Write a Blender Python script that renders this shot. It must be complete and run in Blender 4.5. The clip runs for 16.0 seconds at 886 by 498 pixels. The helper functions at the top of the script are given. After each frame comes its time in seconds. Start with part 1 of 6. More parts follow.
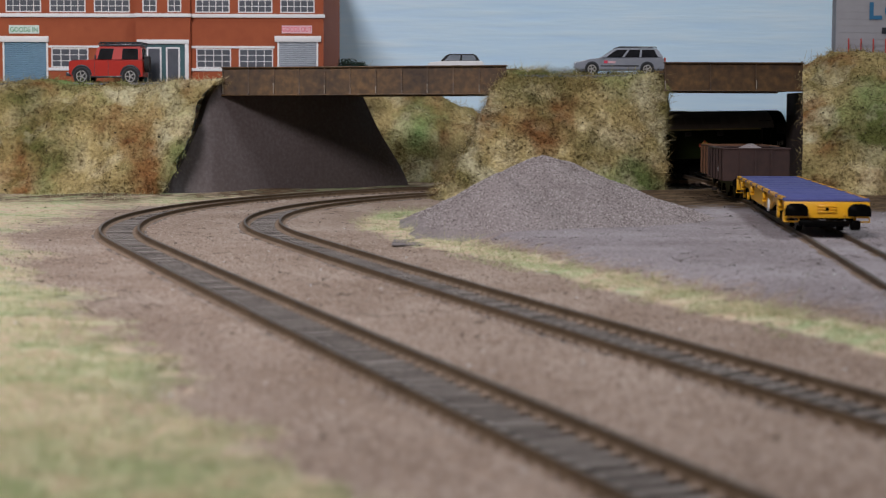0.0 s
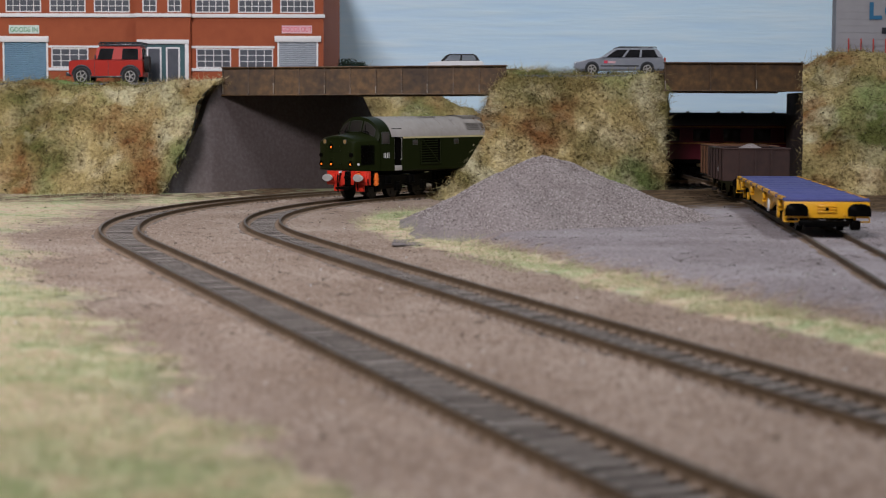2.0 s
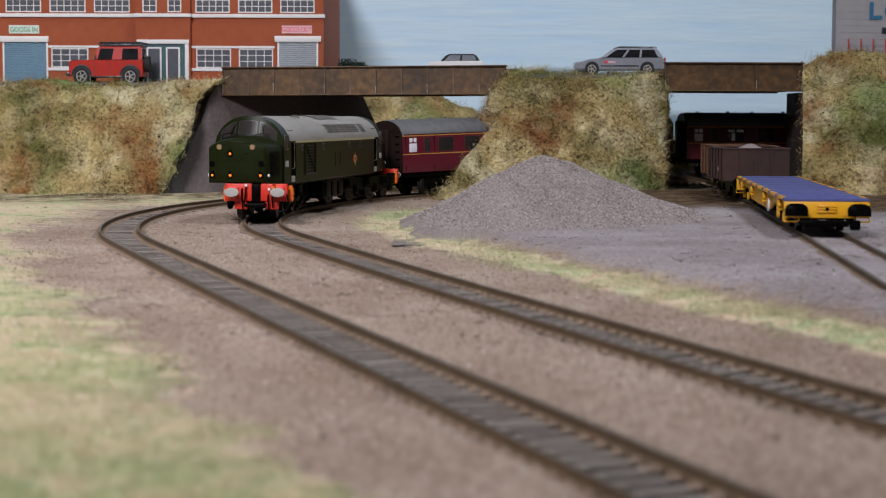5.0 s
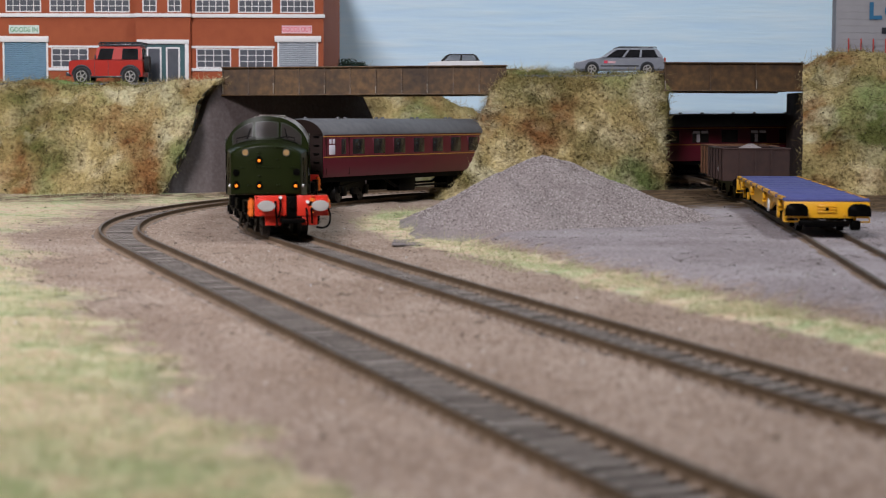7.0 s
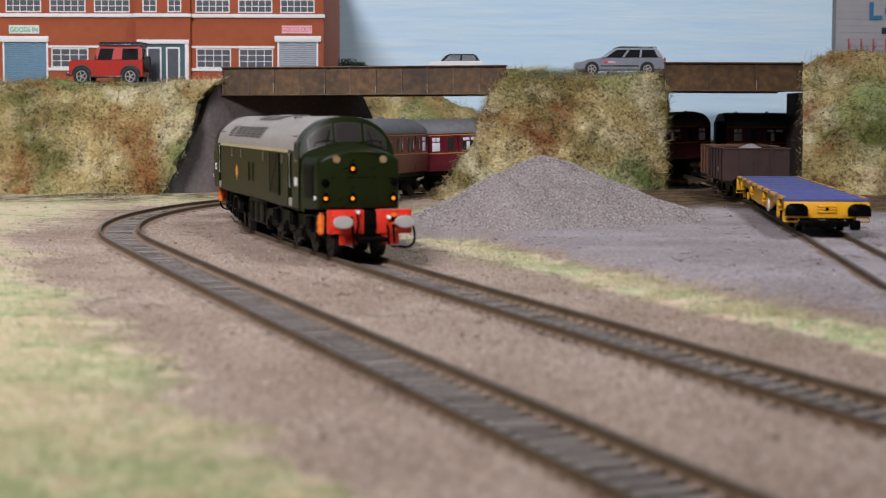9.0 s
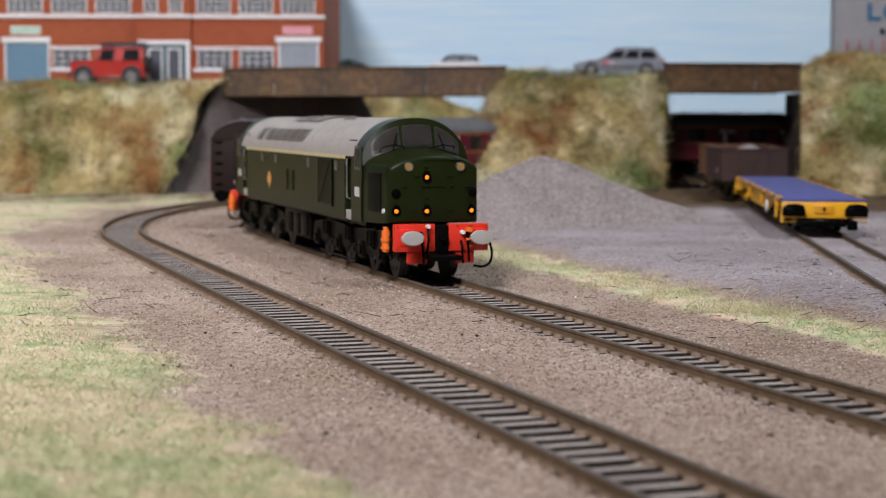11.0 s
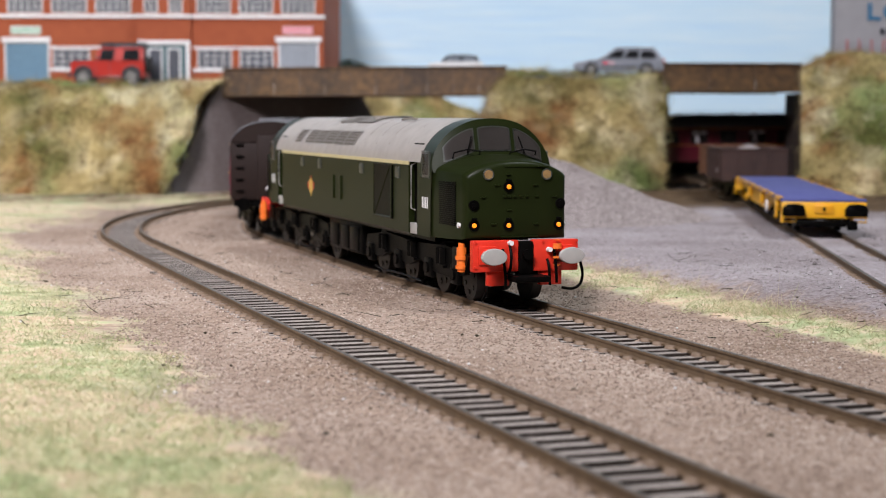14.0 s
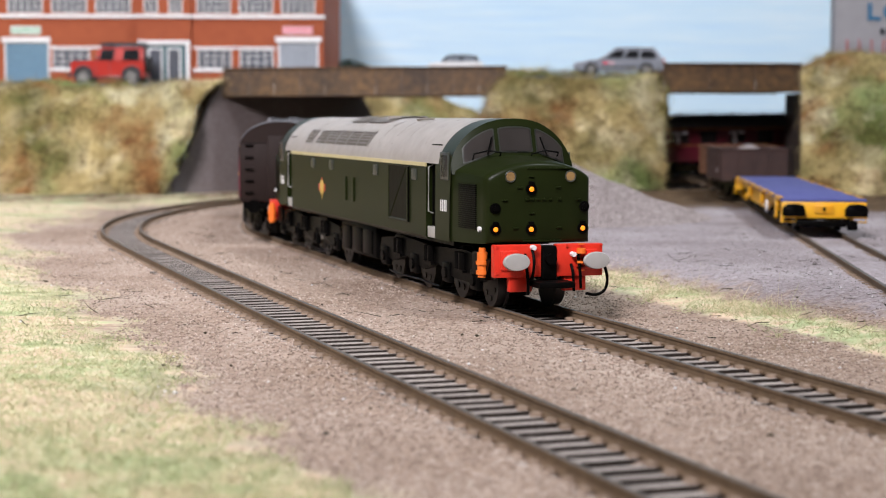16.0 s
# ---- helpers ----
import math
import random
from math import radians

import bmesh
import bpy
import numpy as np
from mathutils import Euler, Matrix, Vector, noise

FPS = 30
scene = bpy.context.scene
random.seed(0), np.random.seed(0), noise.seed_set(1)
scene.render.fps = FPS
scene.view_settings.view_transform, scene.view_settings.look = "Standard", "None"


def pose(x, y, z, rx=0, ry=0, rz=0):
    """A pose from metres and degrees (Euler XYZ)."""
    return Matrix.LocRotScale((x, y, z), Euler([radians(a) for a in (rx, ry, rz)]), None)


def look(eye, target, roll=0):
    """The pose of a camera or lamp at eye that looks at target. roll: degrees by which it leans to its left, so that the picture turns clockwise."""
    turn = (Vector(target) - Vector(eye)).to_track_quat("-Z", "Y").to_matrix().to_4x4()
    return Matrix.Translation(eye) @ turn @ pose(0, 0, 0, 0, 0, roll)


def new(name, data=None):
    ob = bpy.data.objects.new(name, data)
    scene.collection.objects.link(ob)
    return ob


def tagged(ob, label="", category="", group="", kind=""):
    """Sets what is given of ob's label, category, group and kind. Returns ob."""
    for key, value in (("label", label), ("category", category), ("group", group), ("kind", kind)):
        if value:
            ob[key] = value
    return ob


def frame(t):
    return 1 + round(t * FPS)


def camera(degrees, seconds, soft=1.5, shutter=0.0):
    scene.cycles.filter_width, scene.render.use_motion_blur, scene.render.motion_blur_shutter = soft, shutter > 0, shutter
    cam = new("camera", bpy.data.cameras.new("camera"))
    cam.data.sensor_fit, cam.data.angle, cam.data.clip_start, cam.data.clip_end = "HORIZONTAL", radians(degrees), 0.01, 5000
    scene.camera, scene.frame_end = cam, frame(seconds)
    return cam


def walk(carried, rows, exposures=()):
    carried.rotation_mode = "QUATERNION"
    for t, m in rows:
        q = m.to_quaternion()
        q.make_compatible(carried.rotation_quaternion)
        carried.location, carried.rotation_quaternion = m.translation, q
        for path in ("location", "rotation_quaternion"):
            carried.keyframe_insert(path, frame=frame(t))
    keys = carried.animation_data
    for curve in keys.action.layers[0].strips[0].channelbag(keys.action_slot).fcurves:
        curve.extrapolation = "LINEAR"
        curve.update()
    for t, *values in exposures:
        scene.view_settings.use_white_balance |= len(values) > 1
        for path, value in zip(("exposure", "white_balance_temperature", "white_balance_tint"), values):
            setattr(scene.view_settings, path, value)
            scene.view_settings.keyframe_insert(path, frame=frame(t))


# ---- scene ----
MM = 0.001
# ---------------- the two running lines, in millimetres (far straight, one arc, near straight with a slight bend) ----------------
INNER = (365.65, 887.12, 457.16, 197.24, 0.87e-4)
OUTER = (383.21, 880.62, 540.88, 198.68, 0.25e-4)
FAR = 1500.0
TIGHTER = 150.0
RISE = 5.0


def line_points(q, step=4.0):
    """Far straight, a tighter arc behind the hill, the wide arc, and the near straight."""
    cx, cy, r, end, bend = q
    a0, aj, a1 = radians(95.0), radians(140.0), radians(end)
    tight = r - TIGHTER
    jx, jy = cx + TIGHTER * math.cos(aj), cy + TIGHTER * math.sin(aj)
    way0 = np.array((-math.sin(a0), math.cos(a0)))
    way1 = np.array((-math.sin(a1), math.cos(a1)))
    start = np.array((jx + tight * math.cos(a0), jy + tight * math.sin(a0)))
    pts = [start - way0 * d for d in np.arange(FAR + TIGHTER * (aj - a0), 0.0, -step)]
    n = int(tight * (aj - a0) / step)
    pts += [np.array((jx + tight * math.cos(a), jy + tight * math.sin(a))) for a in np.linspace(a0, aj, n)]
    n = int(r * (a1 - aj) / step)
    pts += [np.array((cx + r * math.cos(a), cy + r * math.sin(a))) for a in np.linspace(aj, a1, n)[1:]]
    last = pts[-1]
    side = np.array((-math.cos(a1), -math.sin(a1)))
    pts += [last + way1 * d + 0.5 * d * d * bend * side for d in np.arange(step, 760.0, step)]
    return np.array(pts)


class Line:
    def __init__(self, pts):
        self.p = np.asarray(pts, float)
        d = np.gradient(self.p, axis=0)
        self.d = d / np.linalg.norm(d, axis=1)[:, None]
        self.s = np.r_[0, np.cumsum(np.linalg.norm(np.diff(self.p, axis=0), axis=1))]

    def at(self, s):
        return np.array((np.interp(s, self.s, self.p[:, 0]), np.interp(s, self.s, self.p[:, 1])))

    def way(self, s):
        v = np.array((np.interp(s, self.s, self.d[:, 0]), np.interp(s, self.s, self.d[:, 1])))
        return v / np.linalg.norm(v)

    def height(self, s):
        """The far side lies a little higher than the near one."""
        k = min(1.0, max(0.0, (float(self.at(s)[0]) - 20.0) / 130.0)) if self.at(s)[1] > 1100 else 0.0
        return RISE * k * k * (3 - 2 * k)

    def offset(self, xy):
        """Signed distance of many points: positive to the left of the way of travel."""
        best = np.full(len(xy), 1e9)
        sign = np.zeros(len(xy))
        for i in range(0, len(self.p), 2):
            v = xy - self.p[i]
            d2 = (v * v).sum(1)
            m = d2 < best
            best[m] = d2[m]
            sign[m] = self.d[i][0] * v[m][:, 1] - self.d[i][1] * v[m][:, 0]
        return np.sqrt(best) * np.sign(sign)


inner, outer = Line(line_points(INNER)), Line(line_points(OUTER))
siding = Line([(183 - 0.098 * d if d > 0 else 183 + 5.0 * (1 - math.exp(d / 120)), 968 - d) for d in np.arange(-440, 740, 4.0)])
SIDING_Z = 4.0

# ---------------- camera ----------------
DEGREES = 29.08
cam = camera(DEGREES, 16.0, soft=1.05)
EYE_Z = 0.05152


def eye(back):
    way = Vector((0.0, math.cos(radians(4.44)), -math.sin(radians(4.44))))
    e = Vector((0, 0, EYE_Z)) - way * back
    return look(e, e + way, ROLL)


ROLL = 0.2
walk(cam, [(0.0, eye(0.0)), (9.3, eye(0.0)), (9.9, eye(0.002)), (10.6, eye(0.0045)), (11.2, eye(0.005)), (16.0, eye(0.005))],
     exposures=[(0.0, 0.0), (4.0, 0.1), (9.3, 0.33), (11.2, 0.38), (13.0, 0.56), (16.0, 0.82)])
cam.data.dof.use_dof = True
cam.data.dof.aperture_fstop = 28.0
cam.data.dof.aperture_blades = 7

# ---------------- light ----------------
world = bpy.data.worlds.new("room_air")
scene.world = world
world.use_nodes = True
world.node_tree.nodes["Background"].inputs[0].default_value = (0.86, 0.92, 1.0, 1)
world.node_tree.nodes["Background"].inputs[1].default_value = 0.35


def area_lamp(name, at, target, size_x, size_y, watts, colour, spread=180.0):
    data = bpy.data.lights.new(name, "AREA")
    data.shape, data.size, data.size_y, data.energy, data.color = "RECTANGLE", size_x, size_y, watts, colour
    ob = new(name, data)
    ob.matrix_world = look(at, target)
    data.spread = radians(spread)
    return ob


area_lamp("layout_lamp_light", (-0.44, -0.50, 0.98), (-0.36, 0.84, 0.0), 0.42, 0.30, 4.8, (0.965, 0.925, 1.0), 74.0)
area_lamp("room_ceiling_light", (1.05, 0.30, 2.35), (-0.1, 0.9, 0.0), 0.7, 0.4, 25.0, (0.87, 0.92, 1.0))

# ---------------- materials ----------------


def mat(name, colours, rough=0.8, metal=0.0, grain=(900.0, 90.0), bump=0.0, spread=1.0, space="Object", random_obj=0.0, random_island=0.0, coat=0.0, glow=None, trans=0.0, detail=4.0, spec=0.5):
    """Procedural paint, fibre or stone: colours mixed by a fine and a coarse noise."""
    m = bpy.data.materials.new(name)
    m.use_nodes = True
    nt = m.node_tree
    n, l = nt.nodes, nt.links
    b = n["Principled BSDF"]
    b.inputs["Roughness"].default_value = rough
    b.inputs["Metallic"].default_value = metal
    b.inputs["Coat Weight"].default_value = coat
    b.inputs["Transmission Weight"].default_value = trans
    b.inputs["Specular IOR Level"].default_value = spec
    tc = n.new("ShaderNodeTexCoord")
    src = tc.outputs["Object"]
    if space == "World":
        geo = n.new("ShaderNodeNewGeometry")
        src = geo.outputs["Position"]
    vals = []
    for sc in grain:
        t = n.new("ShaderNodeTexNoise")
        t.inputs["Scale"].default_value = sc
        t.inputs["Detail"].default_value = detail
        l.new(src, t.inputs["Vector"])
        vals.append(t)
    mix = n.new("ShaderNodeMath")
    mix.operation = "MULTIPLY_ADD"
    l.new(vals[0].outputs[0], mix.inputs[0])
    mix.inputs[1].default_value = 0.55
    half = n.new("ShaderNodeMath")
    half.operation = "MULTIPLY"
    half.inputs[1].default_value = 0.45
    l.new(vals[-1].outputs[0], half.inputs[0])
    l.new(half.outputs[0], mix.inputs[2])
    fac = mix.outputs[0]
    for out, amount in (("obj", random_obj), ("isl", random_island)):
        if amount:
            if out == "obj":
                r = n.new("ShaderNodeObjectInfo").outputs["Random"]
            else:
                r = n.new("ShaderNodeNewGeometry").outputs["Random Per Island"]
            add = n.new("ShaderNodeMath")
            add.operation = "MULTIPLY_ADD"
            l.new(r, add.inputs[0])
            add.inputs[1].default_value = amount
            sub = n.new("ShaderNodeMath")
            sub.operation = "SUBTRACT"
            l.new(fac, sub.inputs[0])
            sub.inputs[1].default_value = amount * 0.5
            l.new(sub.outputs[0], add.inputs[2])
            fac = add.outputs[0]
    ramp = n.new("ShaderNodeValToRGB")
    el = ramp.color_ramp.elements
    lo, hi = 0.5 - 0.22 * spread, 0.5 + 0.22 * spread
    k = len(colours)
    while len(el) < k:
        el.new(0.5)
    for i, c in enumerate(colours):
        el[i].position = lo + (hi - lo) * i / max(1, k - 1)
        el[i].color = (*c, 1)
    l.new(fac, ramp.inputs[0])
    l.new(ramp.outputs[0], b.inputs["Base Color"])
    if bump:
        bp = n.new("ShaderNodeBump")
        bp.inputs["Strength"].default_value = 1.0
        bp.inputs["Distance"].default_value = bump * MM
        l.new(vals[0].outputs[0], bp.inputs["Height"])
        l.new(bp.outputs[0], b.inputs["Normal"])
    if glow:
        b.inputs["Emission Color"].default_value = (*glow[:3], 1)
        b.inputs["Emission Strength"].default_value = glow[3]
    return m


def plain(name, c, rough=0.5, metal=0.0, vary=0.12, grain=(300.0, 40.0), bump=0.0, **kw):
    lo = tuple(x * (1 - vary) for x in c)
    hi = tuple(min(1, x * (1 + vary)) for x in c)
    return mat(name, (lo, hi), rough, metal, grain, bump, **kw)


M = {}
M["rail"] = mat("rail_rust", ((0.10, 0.064, 0.034), (0.20, 0.135, 0.078)), 0.8, 0.0, (500, 60), 0.05, space="World")
M["railtop"] = mat("rail_steel", ((0.085, 0.075, 0.066), (0.17, 0.15, 0.13)), 0.5, 0.4, (500, 50), space="World")
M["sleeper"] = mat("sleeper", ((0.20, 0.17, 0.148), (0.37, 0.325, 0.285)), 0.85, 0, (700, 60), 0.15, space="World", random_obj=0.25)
# dark plastic sides, with the shade between the sleepers put into their colour
M["sleeperside"] = mat("sleeper_side_shade", ((0.016, 0.012, 0.010), (0.05, 0.038, 0.03)), 0.7, 0, (700, 60), 0.1, space="World", spec=0.2)
M["chair"] = mat("rail_chair", ((0.13, 0.088, 0.058), (0.27, 0.19, 0.13)), 0.8, 0, (900, 60), 0.1, space="World")
M["grain"] = mat("ballast_grain", ((0.20, 0.142, 0.105), (0.36, 0.272, 0.212), (0.55, 0.46, 0.385)), 0.9, 0, (500, 30), 0, space="World", random_island=0.5, spread=1.3)
M["yardgrain"] = mat("yard_grain", ((0.22, 0.19, 0.185), (0.33, 0.29, 0.285), (0.52, 0.48, 0.475)), 0.9, 0, (500, 30), 0, space="World", random_island=0.35, spread=1.3)
M["straw"] = mat("static_grass", ((0.25, 0.30, 0.13), (0.48, 0.48, 0.26), (0.70, 0.59, 0.41)), 0.75, 0, (120, 18), 0, space="World", random_island=0.4, spread=1.2)


def brush_material(name, island, bump):
    """Teased fibre and flock: a light-dark noise on top of a slow change between moss, straw, rust and pale fibre."""
    m = bpy.data.materials.new(name)
    m.use_nodes = True
    n, l = m.node_tree.nodes, m.node_tree.links
    b = n["Principled BSDF"]
    b.inputs["Roughness"].default_value = 0.95
    b.inputs["Specular IOR Level"].default_value = 0.15
    geo = n.new("ShaderNodeNewGeometry")

    def field(scale, detail, shift):
        mp = n.new("ShaderNodeVectorMath")
        mp.operation = "ADD"
        mp.inputs[1].default_value = (shift, shift * 0.7, -shift)
        l.new(geo.outputs["Position"], mp.inputs[0])
        t = n.new("ShaderNodeTexNoise")
        t.inputs["Scale"].default_value, t.inputs["Detail"].default_value = scale, detail
        l.new(mp.outputs[0], t.inputs["Vector"])
        return t.outputs[0]

    def ramp(fac, stops):
        r = n.new("ShaderNodeValToRGB")
        el = r.color_ramp.elements
        while len(el) < len(stops):
            el.new(0.5)
        for e, (p, c) in zip(el, stops):
            e.position, e.color = p, (*c, 1)
        l.new(fac, r.inputs[0])
        return r.outputs[0]

    def blend(mask, below, above):
        x = n.new("ShaderNodeMix")
        x.data_type = "RGBA"
        l.new(mask, x.inputs[0])
        l.new(below, x.inputs[6])
        x.inputs[7].default_value = (*above, 1)
        return x.outputs[2]

    def patches(scale, shift, lo, hi):
        r = n.new("ShaderNodeMapRange")
        r.inputs[1].default_value, r.inputs[2].default_value = lo, hi
        l.new(field(scale, 9.0, shift), r.inputs[0])
        return r.outputs[0]

    hue = ramp(field(30.0, 8.0, 0.0), [(0.36, (0.33, 0.26, 0.11)), (0.50, (0.47, 0.38, 0.18)), (0.64, (0.62, 0.54, 0.33))])
    hue = blend(patches(26.0, 1.3, 0.50, 0.66), hue, (0.26, 0.13, 0.05))
    hue = blend(patches(19.0, 2.1, 0.51, 0.70), hue, (0.11, 0.12, 0.035))
    hue = blend(patches(13.0, 4.7, 0.53, 0.72), hue, (0.22, 0.33, 0.12))
    hue = blend(patches(34.0, 6.2, 0.56, 0.72), hue, (0.56, 0.52, 0.34))
    fine = field(420.0, 6.0, 3.0)
    tone_f = n.new("ShaderNodeMath")
    tone_f.operation = "MULTIPLY_ADD"
    l.new(fine, tone_f.inputs[0])
    tone_f.inputs[1].default_value = 0.6
    half = n.new("ShaderNodeMath")
    half.operation = "MULTIPLY"
    half.inputs[1].default_value = 0.4
    l.new(field(75.0, 4.0, 7.0), half.inputs[0])
    l.new(half.outputs[0], tone_f.inputs[2])
    fac = tone_f.outputs[0]
    if island:
        ad = n.new("ShaderNodeMath")
        ad.operation = "MULTIPLY_ADD"
        l.new(geo.outputs["Random Per Island"], ad.inputs[0])
        ad.inputs[1].default_value = island
        sb = n.new("ShaderNodeMath")
        sb.operation = "SUBTRACT"
        sb.inputs[1].default_value = island * 0.5
        l.new(fac, sb.inputs[0])
        l.new(sb.outputs[0], ad.inputs[2])
        fac = ad.outputs[0]
    tone = ramp(fac, [(0.32, (0.24, 0.20, 0.16)), (0.48, (0.85, 0.82, 0.78)), (0.68, (1.3, 1.28, 1.24))])
    mx = n.new("ShaderNodeMix")
    mx.data_type, mx.blend_type = "RGBA", "MULTIPLY"
    mx.inputs[0].default_value = 1.0
    l.new(hue, mx.inputs[6])
    l.new(tone, mx.inputs[7])
    l.new(mx.outputs[2], b.inputs["Base Color"])
    if bump:
        bp = n.new("ShaderNodeBump")
        bp.inputs["Distance"].default_value = bump * MM
        l.new(fine, bp.inputs["Height"])
        l.new(bp.outputs[0], b.inputs["Normal"])
    return m


M["fibre"] = brush_material("bank_fibre", 0.3, 0.0)
M["bank"] = brush_material("bank_mat", 0.0, 2.2)
M["twig"] = mat("dark_flock", ((0.012, 0.012, 0.006), (0.06, 0.045, 0.02)), 0.9, 0, (400, 60), 0, space="World")
M["heapgrain"] = mat("heap_grit", ((0.09, 0.07, 0.062), (0.30, 0.255, 0.24), (0.56, 0.50, 0.48)), 0.95, 0, (700, 40), 0, space="World", random_island=0.8, spread=1.5)
M["gravelpile"] = mat("gravel_pile", ((0.15, 0.122, 0.112), (0.31, 0.262, 0.25), (0.48, 0.425, 0.41)), 0.95, 0, (1100, 45), 1.6, space="World", spread=1.2)
M["girder"] = mat("girder_rust", ((0.022, 0.011, 0.004), (0.08, 0.040, 0.011), (0.19, 0.098, 0.028)), 0.5, 0, (220, 26), 0.15, space="World", spread=1.0)
M["girderstreak"] = mat("girder_worn", ((0.16, 0.11, 0.06), (0.42, 0.38, 0.32)), 0.6, 0, (200, 60), 0.1, space="World")
M["abut"] = mat("abutment_stone", ((0.052, 0.036, 0.032), (0.10, 0.078, 0.074), (0.16, 0.142, 0.145)), 0.6, 0, (420, 9), 0.25, space="World", spread=1.5, detail=6)
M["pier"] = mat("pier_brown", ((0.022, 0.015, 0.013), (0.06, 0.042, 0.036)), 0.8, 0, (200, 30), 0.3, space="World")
M["sky"] = mat("sky_paint", ((0.56, 0.80, 1.0), (0.68, 0.88, 1.0), (0.84, 0.96, 1.0)), 0.8, 0, (26, 2.6), 0.5, space="World", spread=1.3)
for link in [k for k in M["sky"].node_tree.links if k.from_node.bl_idname == "ShaderNodeNewGeometry"]:
    # long level brush strokes
    stroke = M["sky"].node_tree.nodes.new("ShaderNodeVectorMath")
    stroke.operation = "MULTIPLY"
    stroke.inputs[1].default_value = (0.6, 1.0, 7.0) if link.to_node.inputs["Scale"].default_value > 10 else (1.0, 1.0, 1.6)
    end, source = link.to_socket, link.from_socket
    M["sky"].node_tree.links.new(source, stroke.inputs[0])
    M["sky"].node_tree.links.new(stroke.outputs[0], end)
M["road"] = mat("road_grey", ((0.16, 0.16, 0.165), (0.26, 0.26, 0.265)), 0.9, 0, (500, 30), 0.2, space="World")
M["wallpaint"] = plain("room_wall_paint", (0.22, 0.215, 0.22), 0.9, space="World", grain=(12, 2))
M["roomfloor"] = plain("room_floor", (0.16, 0.13, 0.11), 0.7, space="World", grain=(30, 3))
M["ceilingpaint"] = plain("ceiling_paint", (0.75, 0.75, 0.74), 0.9, space="World", grain=(12, 2))
M["board"] = plain("baseboard_ply", (0.30, 0.21, 0.12), 0.7, space="World", grain=(60, 8))


def ground_material():
    m = bpy.data.materials.new("layout_ground")
    m.use_nodes = True
    nt = m.node_tree
    n, l = nt.nodes, nt.links
    b = n["Principled BSDF"]
    b.inputs["Roughness"].default_value = 0.95
    b.inputs["Specular IOR Level"].default_value = 0.2
    geo = n.new("ShaderNodeNewGeometry")

    def noise_at(sc, detail=5.0):
        t = n.new("ShaderNodeTexNoise")
        t.inputs["Scale"].default_value = sc
        t.inputs["Detail"].default_value = detail
        l.new(geo.outputs["Position"], t.inputs["Vector"])
        return t.outputs[0]

    def ramp(fac, stops):
        r = n.new("ShaderNodeValToRGB")
        el = r.color_ramp.elements
        while len(el) < len(stops):
            el.new(0.5)
        for e, (p, c) in zip(el, stops):
            e.position, e.color = p, (*c, 1)
        l.new(fac, r.inputs[0])
        return r.outputs[0]

    def mixc(fac, a, c):
        x = n.new("ShaderNodeMix")
        x.data_type = "RGBA"
        l.new(fac, x.inputs[0])
        l.new(a, x.inputs[6])
        l.new(c, x.inputs[7])
        return x.outputs[2]

    fine, mid, broad = noise_at(650.0, 3.0), noise_at(120.0), noise_at(16.0)
    ad = n.new("ShaderNodeMath")
    ad.operation = "ADD"
    l.new(fine, ad.inputs[0])
    l.new(broad, ad.inputs[1])
    hf = n.new("ShaderNodeMath")
    hf.operation = "MULTIPLY"
    hf.inputs[1].default_value = 0.5
    l.new(ad.outputs[0], hf.inputs[0])
    ballast = ramp(hf.outputs[0], [(0.30, (0.17, 0.113, 0.072)), (0.48, (0.345, 0.258, 0.198)), (0.68, (0.51, 0.42, 0.345))])
    yard = ramp(hf.outputs[0], [(0.32, (0.165, 0.132, 0.125)), (0.5, (0.325, 0.285, 0.288)), (0.68, (0.46, 0.42, 0.425))])
    ad2 = n.new("ShaderNodeMath")
    ad2.operation = "MULTIPLY_ADD"
    l.new(mid, ad2.inputs[0])
    ad2.inputs[1].default_value = 0.4
    h2 = n.new("ShaderNodeMath")
    h2.operation = "MULTIPLY"
    h2.inputs[1].default_value = 0.6
    l.new(noise_at(9.0, 3.0), h2.inputs[0])
    l.new(h2.outputs[0], ad2.inputs[2])
    grass = ramp(ad2.outputs[0], [(0.36, (0.25, 0.31, 0.13)), (0.43, (0.47, 0.52, 0.29)), (0.48, (0.67, 0.59, 0.40)), (0.52, (0.64, 0.47, 0.34)), (0.57, (0.69, 0.61, 0.41)), (0.65, (0.45, 0.50, 0.27))])
    soil = ramp(mid, [(0.35, (0.05, 0.03, 0.015)), (0.65, (0.17, 0.11, 0.06))])
    out = ballast
    for name, colour in (("yard", yard), ("grass", grass), ("soil", soil)):
        at = n.new("ShaderNodeAttribute")
        at.attribute_name = name
        wob = n.new("ShaderNodeMath")
        wob.operation = "MULTIPLY_ADD"
        l.new(mid, wob.inputs[0])
        wob.inputs[1].default_value = 1.1
        sub = n.new("ShaderNodeMath")
        sub.operation = "SUBTRACT"
        l.new(at.outputs["Fac"], sub.inputs[0])
        sub.inputs[1].default_value = 0.55
        l.new(sub.outputs[0], wob.inputs[2])
        st = n.new("ShaderNodeMapRange")
        st.inputs[1].default_value, st.inputs[2].default_value = 0.25, 0.75
        l.new(wob.outputs[0], st.inputs[0])
        out = mixc(st.outputs[0], out, colour)
    l.new(out, b.inputs["Base Color"])
    bp = n.new("ShaderNodeBump")
    bp.inputs["Distance"].default_value = 0.7 * MM
    l.new(fine, bp.inputs["Height"])
    rough_bump = n.new("ShaderNodeBump")
    rough_bump.inputs["Distance"].default_value = 2.2 * MM
    l.new(mid, rough_bump.inputs["Height"])
